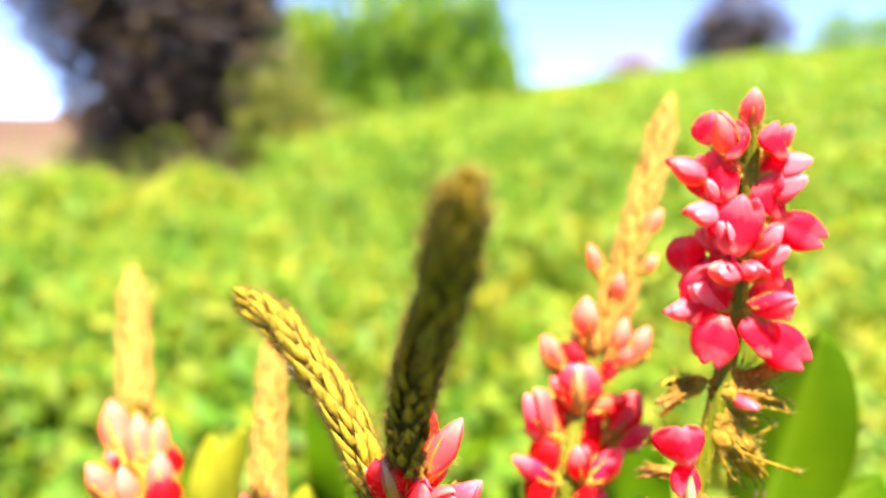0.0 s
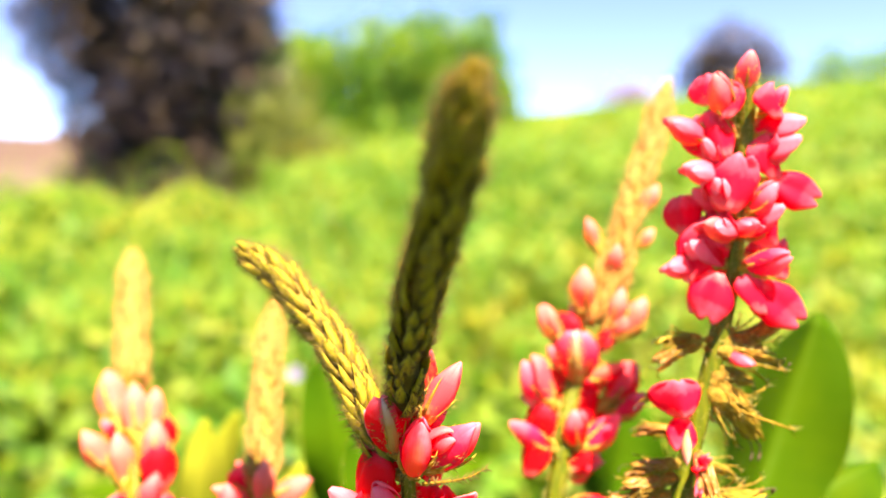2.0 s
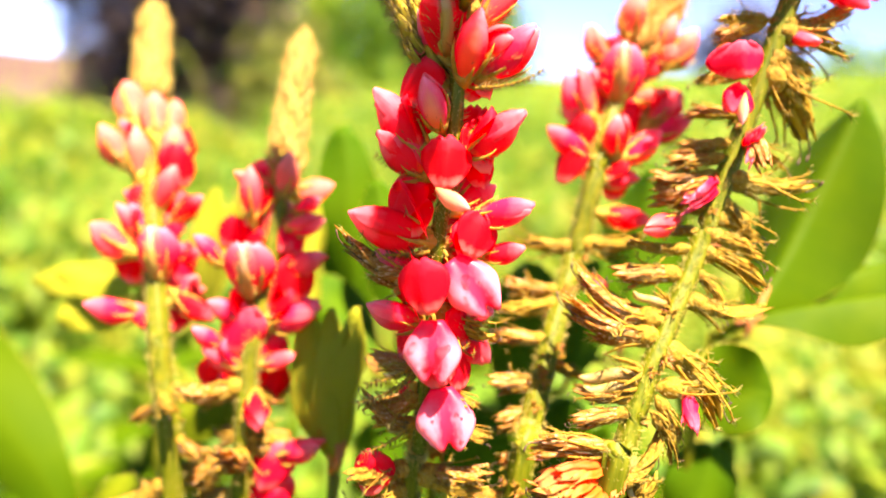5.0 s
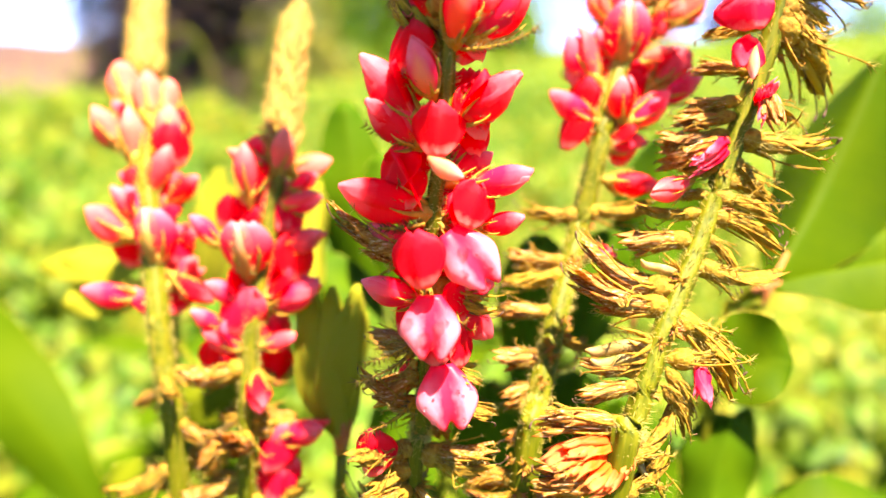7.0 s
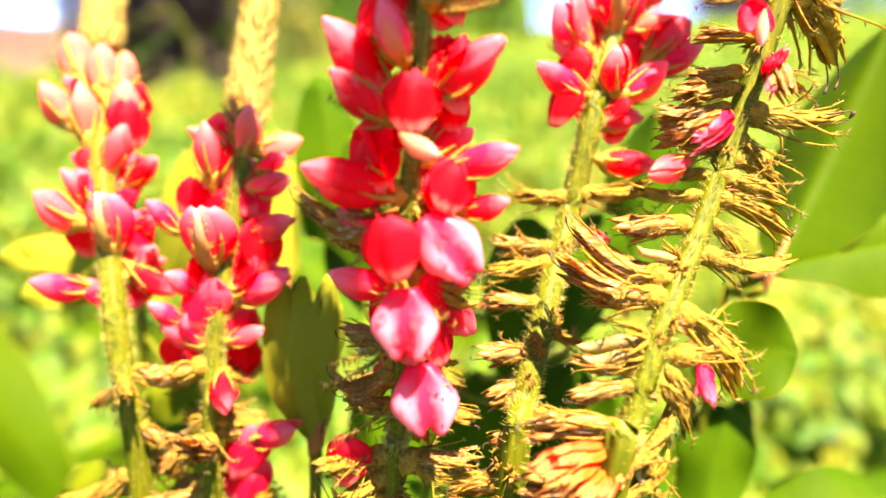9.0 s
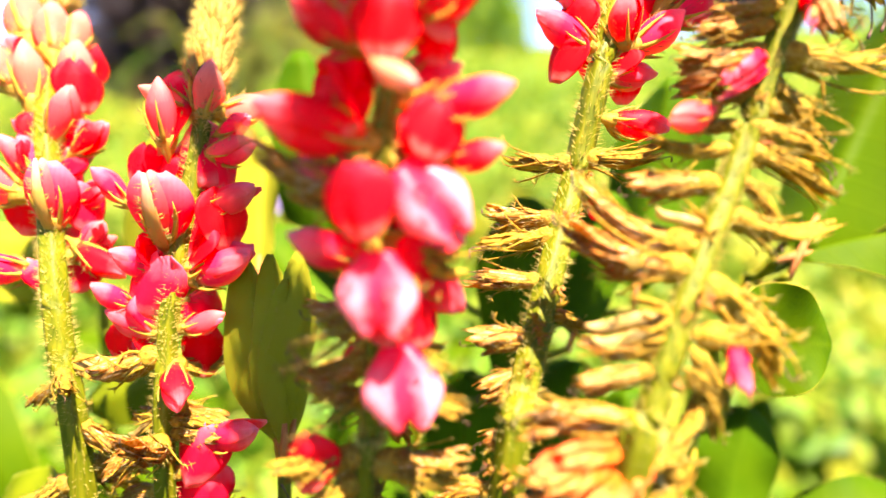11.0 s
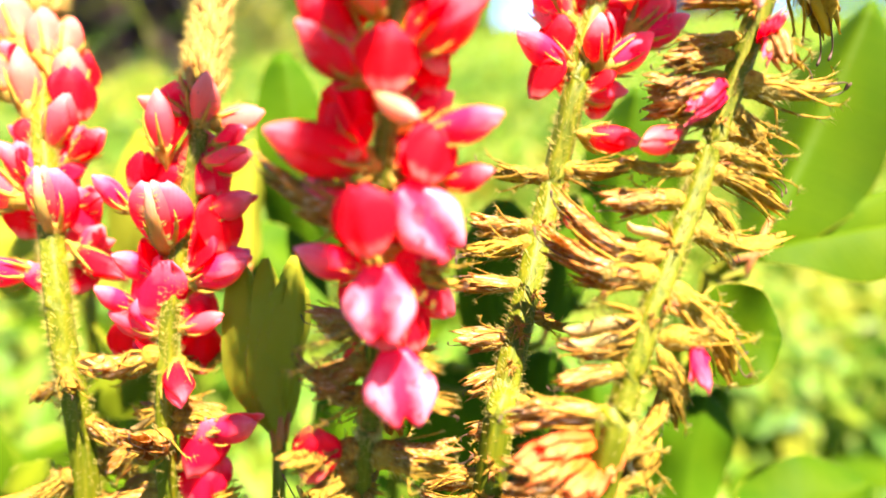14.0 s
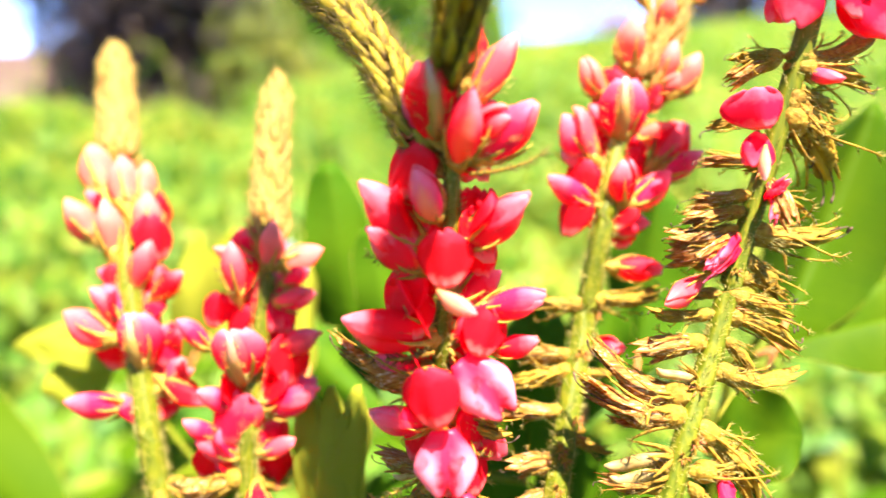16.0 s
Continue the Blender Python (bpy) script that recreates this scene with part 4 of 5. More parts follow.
def make_bract(seed, material):
    """A pointed keeled scale of the young spike."""
    r = random.Random(seed)
    curl = r.uniform(-0.10, 0.10)

    def f(u, v):
        half = 0.15 * math.sin(math.pi * min(1, 0.2 + 0.79 * u)) ** 1.1
        return Vector((u, half * v, 0.11 * math.sin(math.pi * u) - 0.55 * half * v * v + curl * u * u))
    bm = bmesh.new()
    sheet(bm, f, 7, 4, 0.03)
    for _ in range(40):
        u, v = r.uniform(0.1, 1.0), r.uniform(-1, 1)
        p = f(u, v)
        spike(bm, p, p + Vector((r.uniform(0.03, 0.22), 0.18 * v, r.uniform(0.06, 0.30))), 0.008, 1)
    # Darker hairs add to the shade coloured into the olive scales.
    return mesh_of("bract", bm, [material, DARKHAIR if material == OLIVE else HAIR])


BUD_MESHES, BANNERS, KEEL_MESH = [make_bud(BUD), make_bud(PINK_BUD), make_bud(RED_BUD)], [make_banner(*q, BANNER) for q in ((0.25, 0.05, 0.0, 1), (0.6, 0.06, 0.05, 2), (0.1, 0.09, -0.06, 3), (0.45, 0.08, -0.04, 4))], make_keel(PINK)
CRIMSONS = [make_banner(*q, CRIMSON) for q in ((0.8, 0.12, 0.0, 5), (1.0, 0.09, 0.08, 6), (0.6, 0.15, -0.10, 7))]
CREAM_KEEL = make_bud(CREAM)
AMBERS = [make_scrap(11 + i, AMBER) for i in range(3)]
SCRAPS = [make_scrap(1, CRIMSON), make_scrap(2, MAGENTA), make_scrap(3, SHRIVEL), make_scrap(4, ROSE), make_scrap(5, SHRIVEL)]
HOODS = [make_hood(0.15, 1, BUD), make_hood(0.45, 2, RED), make_hood(0.75, 3, BUD), make_hood(0.3, 4, PINK), make_hood(0.3, 5, MAGENTA)]
BLUSH_BUD, BLUSH_HOOD = make_bud(BLUSH), make_hood(0.2, 7, BLUSH)
LOBED = [make_lobed(i, SHEEN_PALE) for i in range(3)]
DEEP_LOBED = [make_lobed(5, CRIMSON), make_lobed(6, CRIMSON), make_lobed(7, SHEEN_PALE)]
SHIELDS = {"pink": make_shield(1, PINK_BUD), "red": make_shield(2, RED), "magenta": make_shield(3, MAGENTA)}
TEETH = [make_tooth(i) for i in range(3)]
BUD_CALYXES = [make_bud_calyx(i) for i in range(3)]
BROAD_WINGS = [make_wing(0.34, 0.35, PINK, "wing_petal"), make_wing(0.34, 0.3, RED, "wing_petal")]
NARROW = {k: make_wing(0.19 + 0.01 * i, 0.4, m, "wing_petal") for i, (k, m) in enumerate((("red", RED), ("pink", PINK), ("magenta", MAGENTA), ("rose", ROSE)))}
RED_FLOWERS = ([BUD_MESHES[2], BUD_MESHES[2], BUD_MESHES[1]], [NARROW["red"], NARROW["red"], NARROW["pink"]], 0.522, BANNERS)
PINK_FLOWERS = ([BUD_MESHES[0], BUD_MESHES[1]], [NARROW["pink"], NARROW["magenta"]], 0.4925, BANNERS + CRIMSONS)
TALL_FLOWERS = (PINK_FLOWERS[0] + [make_bud(ROSE)], [NARROW["rose"], make_wing(0.27, 0.3, ROSE, "wing_petal")], 9.0, CRIMSONS)
ROSY_FLOWERS = ([BUD_MESHES[0], BUD_MESHES[1], BUD_MESHES[2]], [NARROW["red"], NARROW["pink"]], 0.512, BANNERS)
CALYX_MESHES = [make_calyx(i) for i in range(3)]
PAPERY, LEAN = [make_withered(10 + i, True) for i in range(7)], [make_withered(20 + i, False) for i in range(7)]
BRISTLES = [make_bristle(80 + i) for i in range(2)]
PODS, STUBS = [make_pod(60 + i) for i in range(4)], [make_stub(70 + i) for i in range(3)]
LIT_BRACTS = [make_bract(30 + i, GOLD) for i in range(4)]
SHADED_BRACTS = [make_bract(40 + i, OLIVE) for i in range(4)]


# ---- drops of water on the petals ----
def water_drop(p, out, size):
    bm = bmesh.new()
    bmesh.ops.create_uvsphere(bm, u_segments=12, v_segments=8, radius=1.0)
    for v in bm.verts:
        v.co.z = v.co.z * 0.8 if v.co.z > 0 else v.co.z * 0.1
    ob = put("water_drop", mesh_of("water_drop", bm, WATER))
    q = Vector(out).to_track_quat("Z", "Y")
    ob.matrix_basis = Matrix.LocRotScale(p, q, (size, size, size))
    tagged(ob, "clear round water drop on a petal", "water drop", "drops on the petals")


def scatter_drops(m, me, count, r):
    """Drops on the side of a petal that looks to the open."""
    turn = m.to_3x3().inverted().transposed()
    for _ in range(count):
        v = me.vertices[r.randrange(5, 13) * 17 + r.randrange(2, 15)]
        out = (turn @ v.normal).normalized()
        if out.y < 0:
            water_drop(m @ v.co, out, r.choice((0.18, 0.26, 0.36, 0.46, 0.58)) * MM)


# ---- the flowering spikes ----
def local(parent_m, m):
    return parent_m.inverted() @ m


def add_bud(thing, b, t, wide, r, looks):
    m = aim(b, t, (r.uniform(-0.6, 0.6), r.uniform(-1.2, 0.4), 1), None, 0.28 + 1.3 * wide)
    young = b.z > looks[2]
    ob = put("bud", BLUSH_BUD if young else r.choice(looks[0]), thing, m)
    put("calyx", r.choice(BUD_CALYXES), ob, Matrix.Identity(4))
    if r.random() < (0.4 if young else 0.75):
        put("banner_petal", BLUSH_HOOD if young else r.choice(HOODS), ob, Matrix.Identity(4))


def add_flower(thing, b, t, wide, r, banner, looks):
    spread = 0.22 if looks is TALL_FLOWERS else 0.10
    up = Vector((0, -0.25, 1))
    way = (t - b).normalized()
    size = (t - b).length
    m = aim(b, t, up + Vector((r.uniform(-0.3, 0.3), r.uniform(-0.3, 0.3), 0)), None, 0.55 + 0.7 * wide)
    ob = put("flower", r.choice(looks[0]), thing, m)
    side, _ = across(way)
    petal = r.choice(looks[1]) if wide < 0.6 else r.choice(BROAD_WINGS)
    for s in (-1, 1):
        end = b + way * size * 0.92 + side * s * size * (spread + 0.16 * r.random()) + Vector((0, 0, size * r.uniform(0.05, 0.22)))
        put("wing_petal", petal, ob, local(m, aim(b + Vector((0, 0, 0.05 * size)), end, up * 0.6 + side * s * 0.9, None, 0.66 + 0.5 * wide)))
    put("calyx", r.choice(BUD_CALYXES), ob, local(m, aim(b - way * size * 0.06, b + way * size * 0.72, up, None, 1.05)))
    if banner:
        end = b + Vector((0, 0, 0.55)) * size + way * 0.25 * size
        put("banner_petal", r.choice(looks[3]), ob, local(m, aim(b + way * 0.05 * size, end, -way, 0.72 * size, 1.0)))


def add_shield(thing, b, t, wide, r, looks):
    """A half-open bud that shows its outer petal and the long tooth of its calyx."""
    m = aim(b, t, (r.uniform(-0.2, 0.2), -1, 0.1), None, 0.5 + 0.8 * wide)
    ob = put("bud", r.choice(looks[0]), thing, m)
    put("banner_petal", SHIELDS["red" if looks is RED_FLOWERS else r.choice(("pink", "magenta"))], ob, Matrix.Identity(4))
    put("calyx_tooth", r.choice(TEETH), ob, Matrix.Identity(4))
    put("calyx", r.choice(BUD_CALYXES), ob, Matrix.Identity(4))


def add_heart(thing, b, t, wide, r, drops, looks):
    """A hanging flower: its broad petal spread flat in two lobes, a redder petal behind and a small keel at the claw."""
    way, size = (t - b).normalized(), (t - b).length
    eye = Vector((0.15, -1, 0.30))
    m = aim(b - eye * 0.02 * size, b - eye * 0.02 * size + way * size * 0.40, eye, None, 0.6)
    ob = put("flower", KEEL_MESH, thing, m)
    me, pm = r.choice(DEEP_LOBED if looks is TALL_FLOWERS else LOBED), aim(b + eye * 0.04 * size, t, eye, None, 0.58 + 0.30 * wide)
    put("banner_petal", me, ob, local(m, pm), "broad lobed petal with a middle fold")
    if drops:
        scatter_drops(pm, me, drops, r)
    side = way.cross(eye).normalized()
    for s in (-1, 1):
        end = b + way * size * r.uniform(0.62, 0.8) + side * s * size * 0.28 - eye * 0.16 * size
        put("wing_petal", BROAD_WINGS[1], ob, local(m, aim(b - eye * 0.10 * size, end, eye + side * s * 0.5, None, 0.8)))
    put("calyx", r.choice(CALYX_MESHES), ob, local(m, aim(b - way * size * 0.16 - eye * 0.10 * size, b + way * size * 0.12 - eye * 0.10 * size, eye, None, 0.9)))


def add_cap(thing, c, face, radius, r, looks):
    """A faded crimson petal folded over like a wide cap, twice as wide as it is high."""
    out = (face - c).normalized()
    up = Vector((-0.18, 0.1, 1)).normalized()
    put("banner_petal", CRIMSONS[1], thing, aim(c - up * radius, c + up * radius, out, 2.0 * radius, 1.35))


def add_banner(thing, c, face, radius, r, looks):
    out = (face - c).normalized()
    up = Vector((r.uniform(-0.35, 0.35), 0, 1))
    up = (up - out * up.dot(out)).normalized()
    put("banner_petal", r.choice(looks[3]), thing, aim(c - up * radius, c + up * radius, out, 2.0 * radius, 0.95))


def add_flowers(thing, rows, seed, looks, drops=0):
    r = random.Random(seed)
    for kind, bx, by, bz, tx, ty, tz, w in rows:
        b, t = Vector((bx, by, bz)) * MM, Vector((tx, ty, tz)) * MM
        if kind == "bud":
            add_bud(thing, b, t, w, r, looks)
        elif kind == "keel":
            put("keel_petal", CREAM_KEEL, thing, aim(b, t, (0.1, -0.2, 1), None, 0.55 + 0.5 * w))
        elif kind == "banner":
            add_banner(thing, b, t, w * MM, r, looks)
        elif kind == "bristle":
            put("bristly_bract", r.choice(BRISTLES), thing, aim(b, t, (0, 0, 1), None, w))
        elif kind == "shield":
            add_shield(thing, b, t, w, r, looks)
        elif kind == "scrap":
            ob = put("faded_flower", r.choice(SCRAPS[:2]), thing, aim(b, t, (0.2, -1, 0.5), None, 0.8))
            for me in r.sample(SCRAPS, 2):
                end = t + Vector((r.uniform(-1.4, 1.4), r.uniform(-1, 0.4), r.uniform(-1.2, 1.0))) * MM
                put("withered_petal", me, ob, local(ob.matrix_basis, aim(b, end, (r.uniform(-1, 1), -1, r.uniform(-0.5, 0.8)), None, r.uniform(0.6, 0.95))))
        elif kind == "cap":
            add_cap(thing, b, t, w * MM, r, looks)
        elif kind == "heart":
            add_heart(thing, b, t, w, r, drops, looks)
        else:
            add_flower(thing, b, t, w, r, kind == "flower", looks)


def add_cone(thing, points, r0, r1, count, length, meshes, seed):
    """Overlapping pointed scales wound round the young tip of a spike, closing over its end."""
    r = random.Random(seed)
    line = spline([Vector(p) * MM for p in points], 24)

    def girth(u):
        return (r0 + (r1 - r0) * u) * MM * (1.0 if u < 0.8 else math.sqrt(max(0.03, 1 - ((u - 0.8) / 0.22) ** 2)))
    bm = bmesh.new()
    tube(bm, line, [0.72 * girth(i / 24) for i in range(25)], 8)
    core = part("bud_cone", bm, CORE, thing)
    for k in range(count):
        u = (k + 0.5) / count * 0.97
        f = u * 24
        i = min(int(f), 23)
        p = line[i].lerp(line[i + 1], f - i)
        way = (line[i + 1] - line[i]).normalized()
        a, b = across(way)
        ang = k * 2.39996 + r.uniform(-0.5, 0.5)
        out = a * math.cos(ang) + b * math.sin(ang)
        rad = girth(u)
        size = length * MM * r.uniform(0.75, 1.15) * (1.0 if u < 0.8 else 1.0 - 1.9 * (u - 0.8))
        root = p + out * rad * 0.62 - way * size * 0.35
        lean = 0.42 * rad * (1 if u < 0.8 else 1 - 9 * (u - 0.8)) + r.uniform(-0.1, 0.1 * length) * MM * (1 if u < 0.8 else 0.3)
        put("bract", r.choice(meshes), core, aim(root, root + way * size + out * lean + out.cross(way) * r.uniform(-0.12, 0.12) * size, out + out.cross(way) * r.uniform(-0.4, 0.4), size, r.uniform(0.75, 1.2)))


def add_withered(thing, line, lo, hi, step, length, seed, droop=0.15, sides=5, pods=0.12, bare=0.6, back=0.0):
    """Whorls of faded flowers up the lower stem, between the heights lo and hi (mm)."""
    r = random.Random(seed)
    z, turn = lo, 0.0
    while z < hi:
        k = min(range(len(line) - 1), key=lambda i: abs(line[i].z - z * MM))
        p = line[k]
        for j in range(sides):
            ang = turn + 2 * math.pi * (j + r.uniform(-0.3, 0.3)) / sides
            out = Vector((math.cos(ang), math.sin(ang), r.uniform(-0.55, 0.45) - droop))
            if out.y < -0.35 and r.random() < bare or out.y > 0.30 and r.random() < back:
                continue
            size = length * r.uniform(0.75, 1.2) * MM
            b = p + out * 0.7 * MM + Vector((0, 0, r.uniform(-1.5, 1.5) * MM))
            if r.random() < pods:
                put("young_pod", r.choice(PODS), thing, aim(b, b + out * size, (0, 0, 1), size * 0.8))
                continue
            # Brown ones mostly at -x: the shaded side of the spike, imitated by colour.
            put("withered_flower", r.choice(PAPERY if r.random() < (0.85 if out.x < 0 else 0.3) else LEAN), thing, aim(b, b + out * size, (r.uniform(-0.8, 0.8), r.uniform(-0.6, 0.6), 1), size, r.uniform(0.8, 1.35)))
        turn += 0.9
        z += step * r.uniform(0.85, 1.15)


def add_husks(thing, rows, seed):
    """Faded flowers that can be told apart: brown papery ones, yellow-green ones, pale pods and amber petals."""
    r = random.Random(seed)
    for kind, bx, by, bz, tx, ty, tz in rows:
        b, t = Vector((bx, by, bz)) * MM, Vector((tx, ty, tz)) * MM
        up = (r.uniform(-1, 1), r.uniform(-0.9, 0.9), r.choice((-0.7, 1, 1)))
        if kind == "amber":
            ob = put("withered_petal", r.choice(AMBERS), thing, aim(b, t, (0.2, -1, 0.6), None, 1.0))
            put("withered_petal", r.choice(AMBERS), ob, Matrix.Rotation(1.4, 4, "X") @ Matrix.Scale(0.8, 4))
        elif kind == "cream":
            put("young_pod", r.choice(PODS), thing, aim(b, t, up, None, 1.25))
        else:
            put("withered_flower", r.choice(PAPERY if kind == "papery" else LEAN), thing, aim(b, t, up, None, r.uniform(0.75, 1.1)))


def add_stubs(thing, line, lo, hi, count, radius, seed):
    """Dry scars of fallen flowers all round the stem."""
    r = random.Random(seed)
    for _ in range(count):
        z = r.uniform(lo, hi) * MM
        k = min(range(len(line) - 1), key=lambda i: abs(line[i].z - z))
        a = r.uniform(0, 6.283)
        out = Vector((math.cos(a), math.sin(a), 0.15))
        b = line[k] + out * radius * 0.95 * MM
        put("calyx_stub", r.choice(STUBS), thing, aim(b, b + out, (0, 0, 1), r.uniform(0.8, 1.7) * MM))


def add_hairs(thing, line, radius, lo, count, seed, long=0.75):
    r = random.Random(seed)
    bm = bmesh.new()
    top = [i for i in range(len(line) - 1) if line[i].z > lo * MM]
    for _ in range(count):
        i = r.choice(top)
        p = line[i].lerp(line[i + 1], r.random())
        a, b = across((line[i + 1] - line[i]).normalized())
        ang = r.uniform(0, 6.283)
        o = a * math.cos(ang) + b * math.sin(ang)
        root = p + o * radius * MM * 0.9
        spike(bm, root, root + (o + Vector((0, 0, r.uniform(-0.1, 0.5)))) * r.uniform(0.5, 1.2) * long * MM, 0.036 * MM)
    tagged(part("stem_hairs", bm, HAIR, thing, "fine pale hairs on the stem"), kind="stuff")


def add_filling(thing, line, lo, hi, step, length, seed, looks, sides=5, front=-0.25, back=2.0):
    """The flowers on the far side and close to the stem, which thicken the spike."""
    r = random.Random(seed)
    z, turn = lo, r.random() * 6
    while z < hi:
        k = min(range(len(line) - 1), key=lambda i: abs(line[i].z - z * MM))
        p = line[k]
        for j in range(sides):
            ang = turn + 2 * math.pi * (j + r.uniform(-0.3, 0.3)) / sides
            out = Vector((math.cos(ang), math.sin(ang), 0))
            if out.y < front or out.y > back:
                continue
            size = length * r.uniform(0.8, 1.15) * MM
            way = (out + Vector((0, 0, r.uniform(0.1, 0.9)))).normalized()
            b = p + out * 0.8 * MM
            kind = r.random()
            if kind < 0.22:
                add_bud(thing, b, b + way * size, 0.5, r, looks)
            elif kind < 0.62:
                add_flower(thing, b, b + way * size, 0.5, r, True, looks)
            else:
                add_banner(thing, b + way * size * 0.6, b + way * size * 0.6 + Vector((out.x, -0.8, 0.2)), 0.46 * size, r, looks)
        turn += 0.7
        z += step * r.uniform(0.85, 1.15)


def flower_spike(stem, foot, radius, label, seed):
    """The stem rises from the soil; returns the thing and its middle line."""
    thing = tagged(new("flower_spike"), label, "flower", "flowering spikes of one shrub")
    low = Vector(stem[0])
    pts = [Vector(foot), Vector(foot).lerp(low, 0.45) + Vector((3, 4, 10)), Vector(foot).lerp(low, 0.86) + Vector((0, 2, 0))] + [Vector(p) for p in stem]
    line = spline([p * MM for p in pts], 90)
    n = len(line) - 1
    bm = bmesh.new()
    tube(bm, line, [radius * MM * (1.7 - 0.7 * min(1, i / n / 0.4) - 0.25 * max(0, i / n - 0.6)) for i in range(n + 1)], 18, 0, 0.13)
    part("stem", bm, STEM, thing)
    add_hairs(thing, line, radius, 440, 2600, seed, 0.9)
    return thing, line


spike_c, line_c = flower_spike(STEM_C, (4, 84, -5), 0.85, "upright spike of red pea flowers with forked green tip", 1)
add_flowers(spike_c, FLOWERS_C + FLOWERS_C2, 2, RED_FLOWERS, 7)
add_filling(spike_c, line_c, 482, 517, 3.8, 5.6, 6, RED_FLOWERS, 6, -0.6)
add_cone(spike_c, CONE_L, 2.0, 1.65, 150, 4.6, SHADED_BRACTS, 3)
add_cone(spike_c, CONE_T, 1.65, 1.48, 210, 4.2, SHADED_BRACTS, 4)
add_withered(spike_c, line_c, 455, 483, 3.2, 6.0, 5, 0.3, 4, 0.35)
add_withered(spike_c, line_c, 478, 491, 3.4, 6.4, 7, 0.25, 4, 0.3, 1.0)

spike_a, line_a = flower_spike(STEM_A, (-18, 92, -5), 1.5, "spike of pink pea flowers with pale golden tip", 11)
add_flowers(spike_a, FLOWERS_A, 12, PINK_FLOWERS)
add_filling(spike_a, line_a, 474, 500, 3.6, 6.2, 97, PINK_FLOWERS)
add_cone(spike_a, CONE_A, 2.9, 2.7, 230, 3.5, LIT_BRACTS, 13)
add_withered(spike_a, line_a, 452, 470, 5.0, 6.5, 15, 0.5, 3)

spike_b, line_b = flower_spike(STEM_B, (-10, 90, -5), 1.15, "spike of crimson pea flowers with golden bud tip", 21)
add_flowers(spike_b, FLOWERS_B, 22, PINK_FLOWERS)
add_filling(spike_b, line_b, 469, 495, 3.6, 6.9, 98, PINK_FLOWERS)
add_cone(spike_b, CONE_B, 2.4, 2.1, 190, 3.5, LIT_BRACTS, 23)
add_withered(spike_b, line_b, 452, 472, 4.0, 6.5, 25, 0.3, 4)

spike_q, line_q = flower_spike(STEM_Q, (8, 80, -5), 1.4, "leaning spike of pink flowers above withered ones", 31)
add_flowers(spike_q, FLOWERS_Q + FLOWERS_Q2, 32, ROSY_FLOWERS)
add_filling(spike_q, line_q, 501, 522, 3.6, 5.8, 113, ROSY_FLOWERS)
add_cone(spike_q, CONE_Q, 2.5, 1.9, 190, 4.2, LIT_BRACTS, 33)
add_husks(spike_q, HUSKS_Q, 35)
add_withered(spike_q, line_q, 450, 466, 3.8, 5.6, 37, 0.1, 5, 0.2, 0.9)
add_stubs(spike_q, line_q, 456, 500, 20, 1.4, 36)

spike_r, line_r = flower_spike(STEM_R, (13, 76, -5), 1.2, "tall spike with open crimson flowers and brown withered husks", 41)
add_flowers(spike_r, FLOWERS_R + FLOWERS_R2, 42, TALL_FLOWERS)
add_filling(spike_r, line_r, 527, 551, 3.8, 5.4, 114, TALL_FLOWERS, 6, -0.7, 0.35)
add_husks(spike_r, HUSKS_R, 45)
add_withered(spike_r, line_r, 452, 470, 3.6, 6.4, 47, 0.0, 6, 0.04, 0.8)
add_stubs(spike_r, line_r, 456, 518, 20, 1.2, 46)


# ---- leafy shoots behind the flowers ----
def add_leaf(thing, row, r, material, tight):
    bx, by, bz, tx, ty, tz, width, nx, nz, *shape = row
    b, t = Vector((bx, by, bz)) * MM, Vector((tx, ty, tz)) * MM
    size, half = (t - b).length, width * MM / 2
    bend, fold, wave = r.uniform(-0.10, 0.10), r.uniform(0.6, 0.95) * (shape[0] if shape else tight), r.uniform(0.10, 0.22)
    late, blunt = (1.25 if size > 1.8 * half * 1.3 else 1.0, 0.55) if material in (LEAF, DEEP) else (0.95, 0.75)
    w = half / size

    def f(u, v):
        v = math.sin(v * math.pi / 2)
        h = w * (math.sin(math.pi * min(1, 0.02 + 0.97 * u) ** late)) ** blunt
        return Vector((u, h * v, fold * h * abs(v) ** 1.3 + bend * math.sin(math.pi * u) + wave * w * (0.15 + v * v) * math.sin(10 * u + (1.5 if v > 0 else 0))))
    bm = bmesh.new()
    sheet(bm, f, 18, 22, 0.25 * MM / size, 0, 1)
    for i in range(130):
        u, s = r.uniform(0.05, 1), r.choice((-1, 1))
        p = f(u, s)
        spike(bm, p, p + Vector((r.uniform(-0.01, 0.03), s * r.uniform(0.01, 0.03), r.uniform(-0.01, 0.02))) * (8 * MM / size) * 2.2, 0.02 * MM / size, 2)
    tube(bm, [Vector((-0.10, 0, -0.01)), Vector((0, 0, 0)), Vector((0.12, 0, 0.0))], [0.45 * MM / size, 0.5 * MM / size, 0.3 * MM / size], 6, 3)
    put("leaf", mesh_of("leaf", bm, [material, EDGE, HAIR, RUST]), thing, aim(b, t, (nx, -1, nz), size))
    return b - (t - b) * 0.09


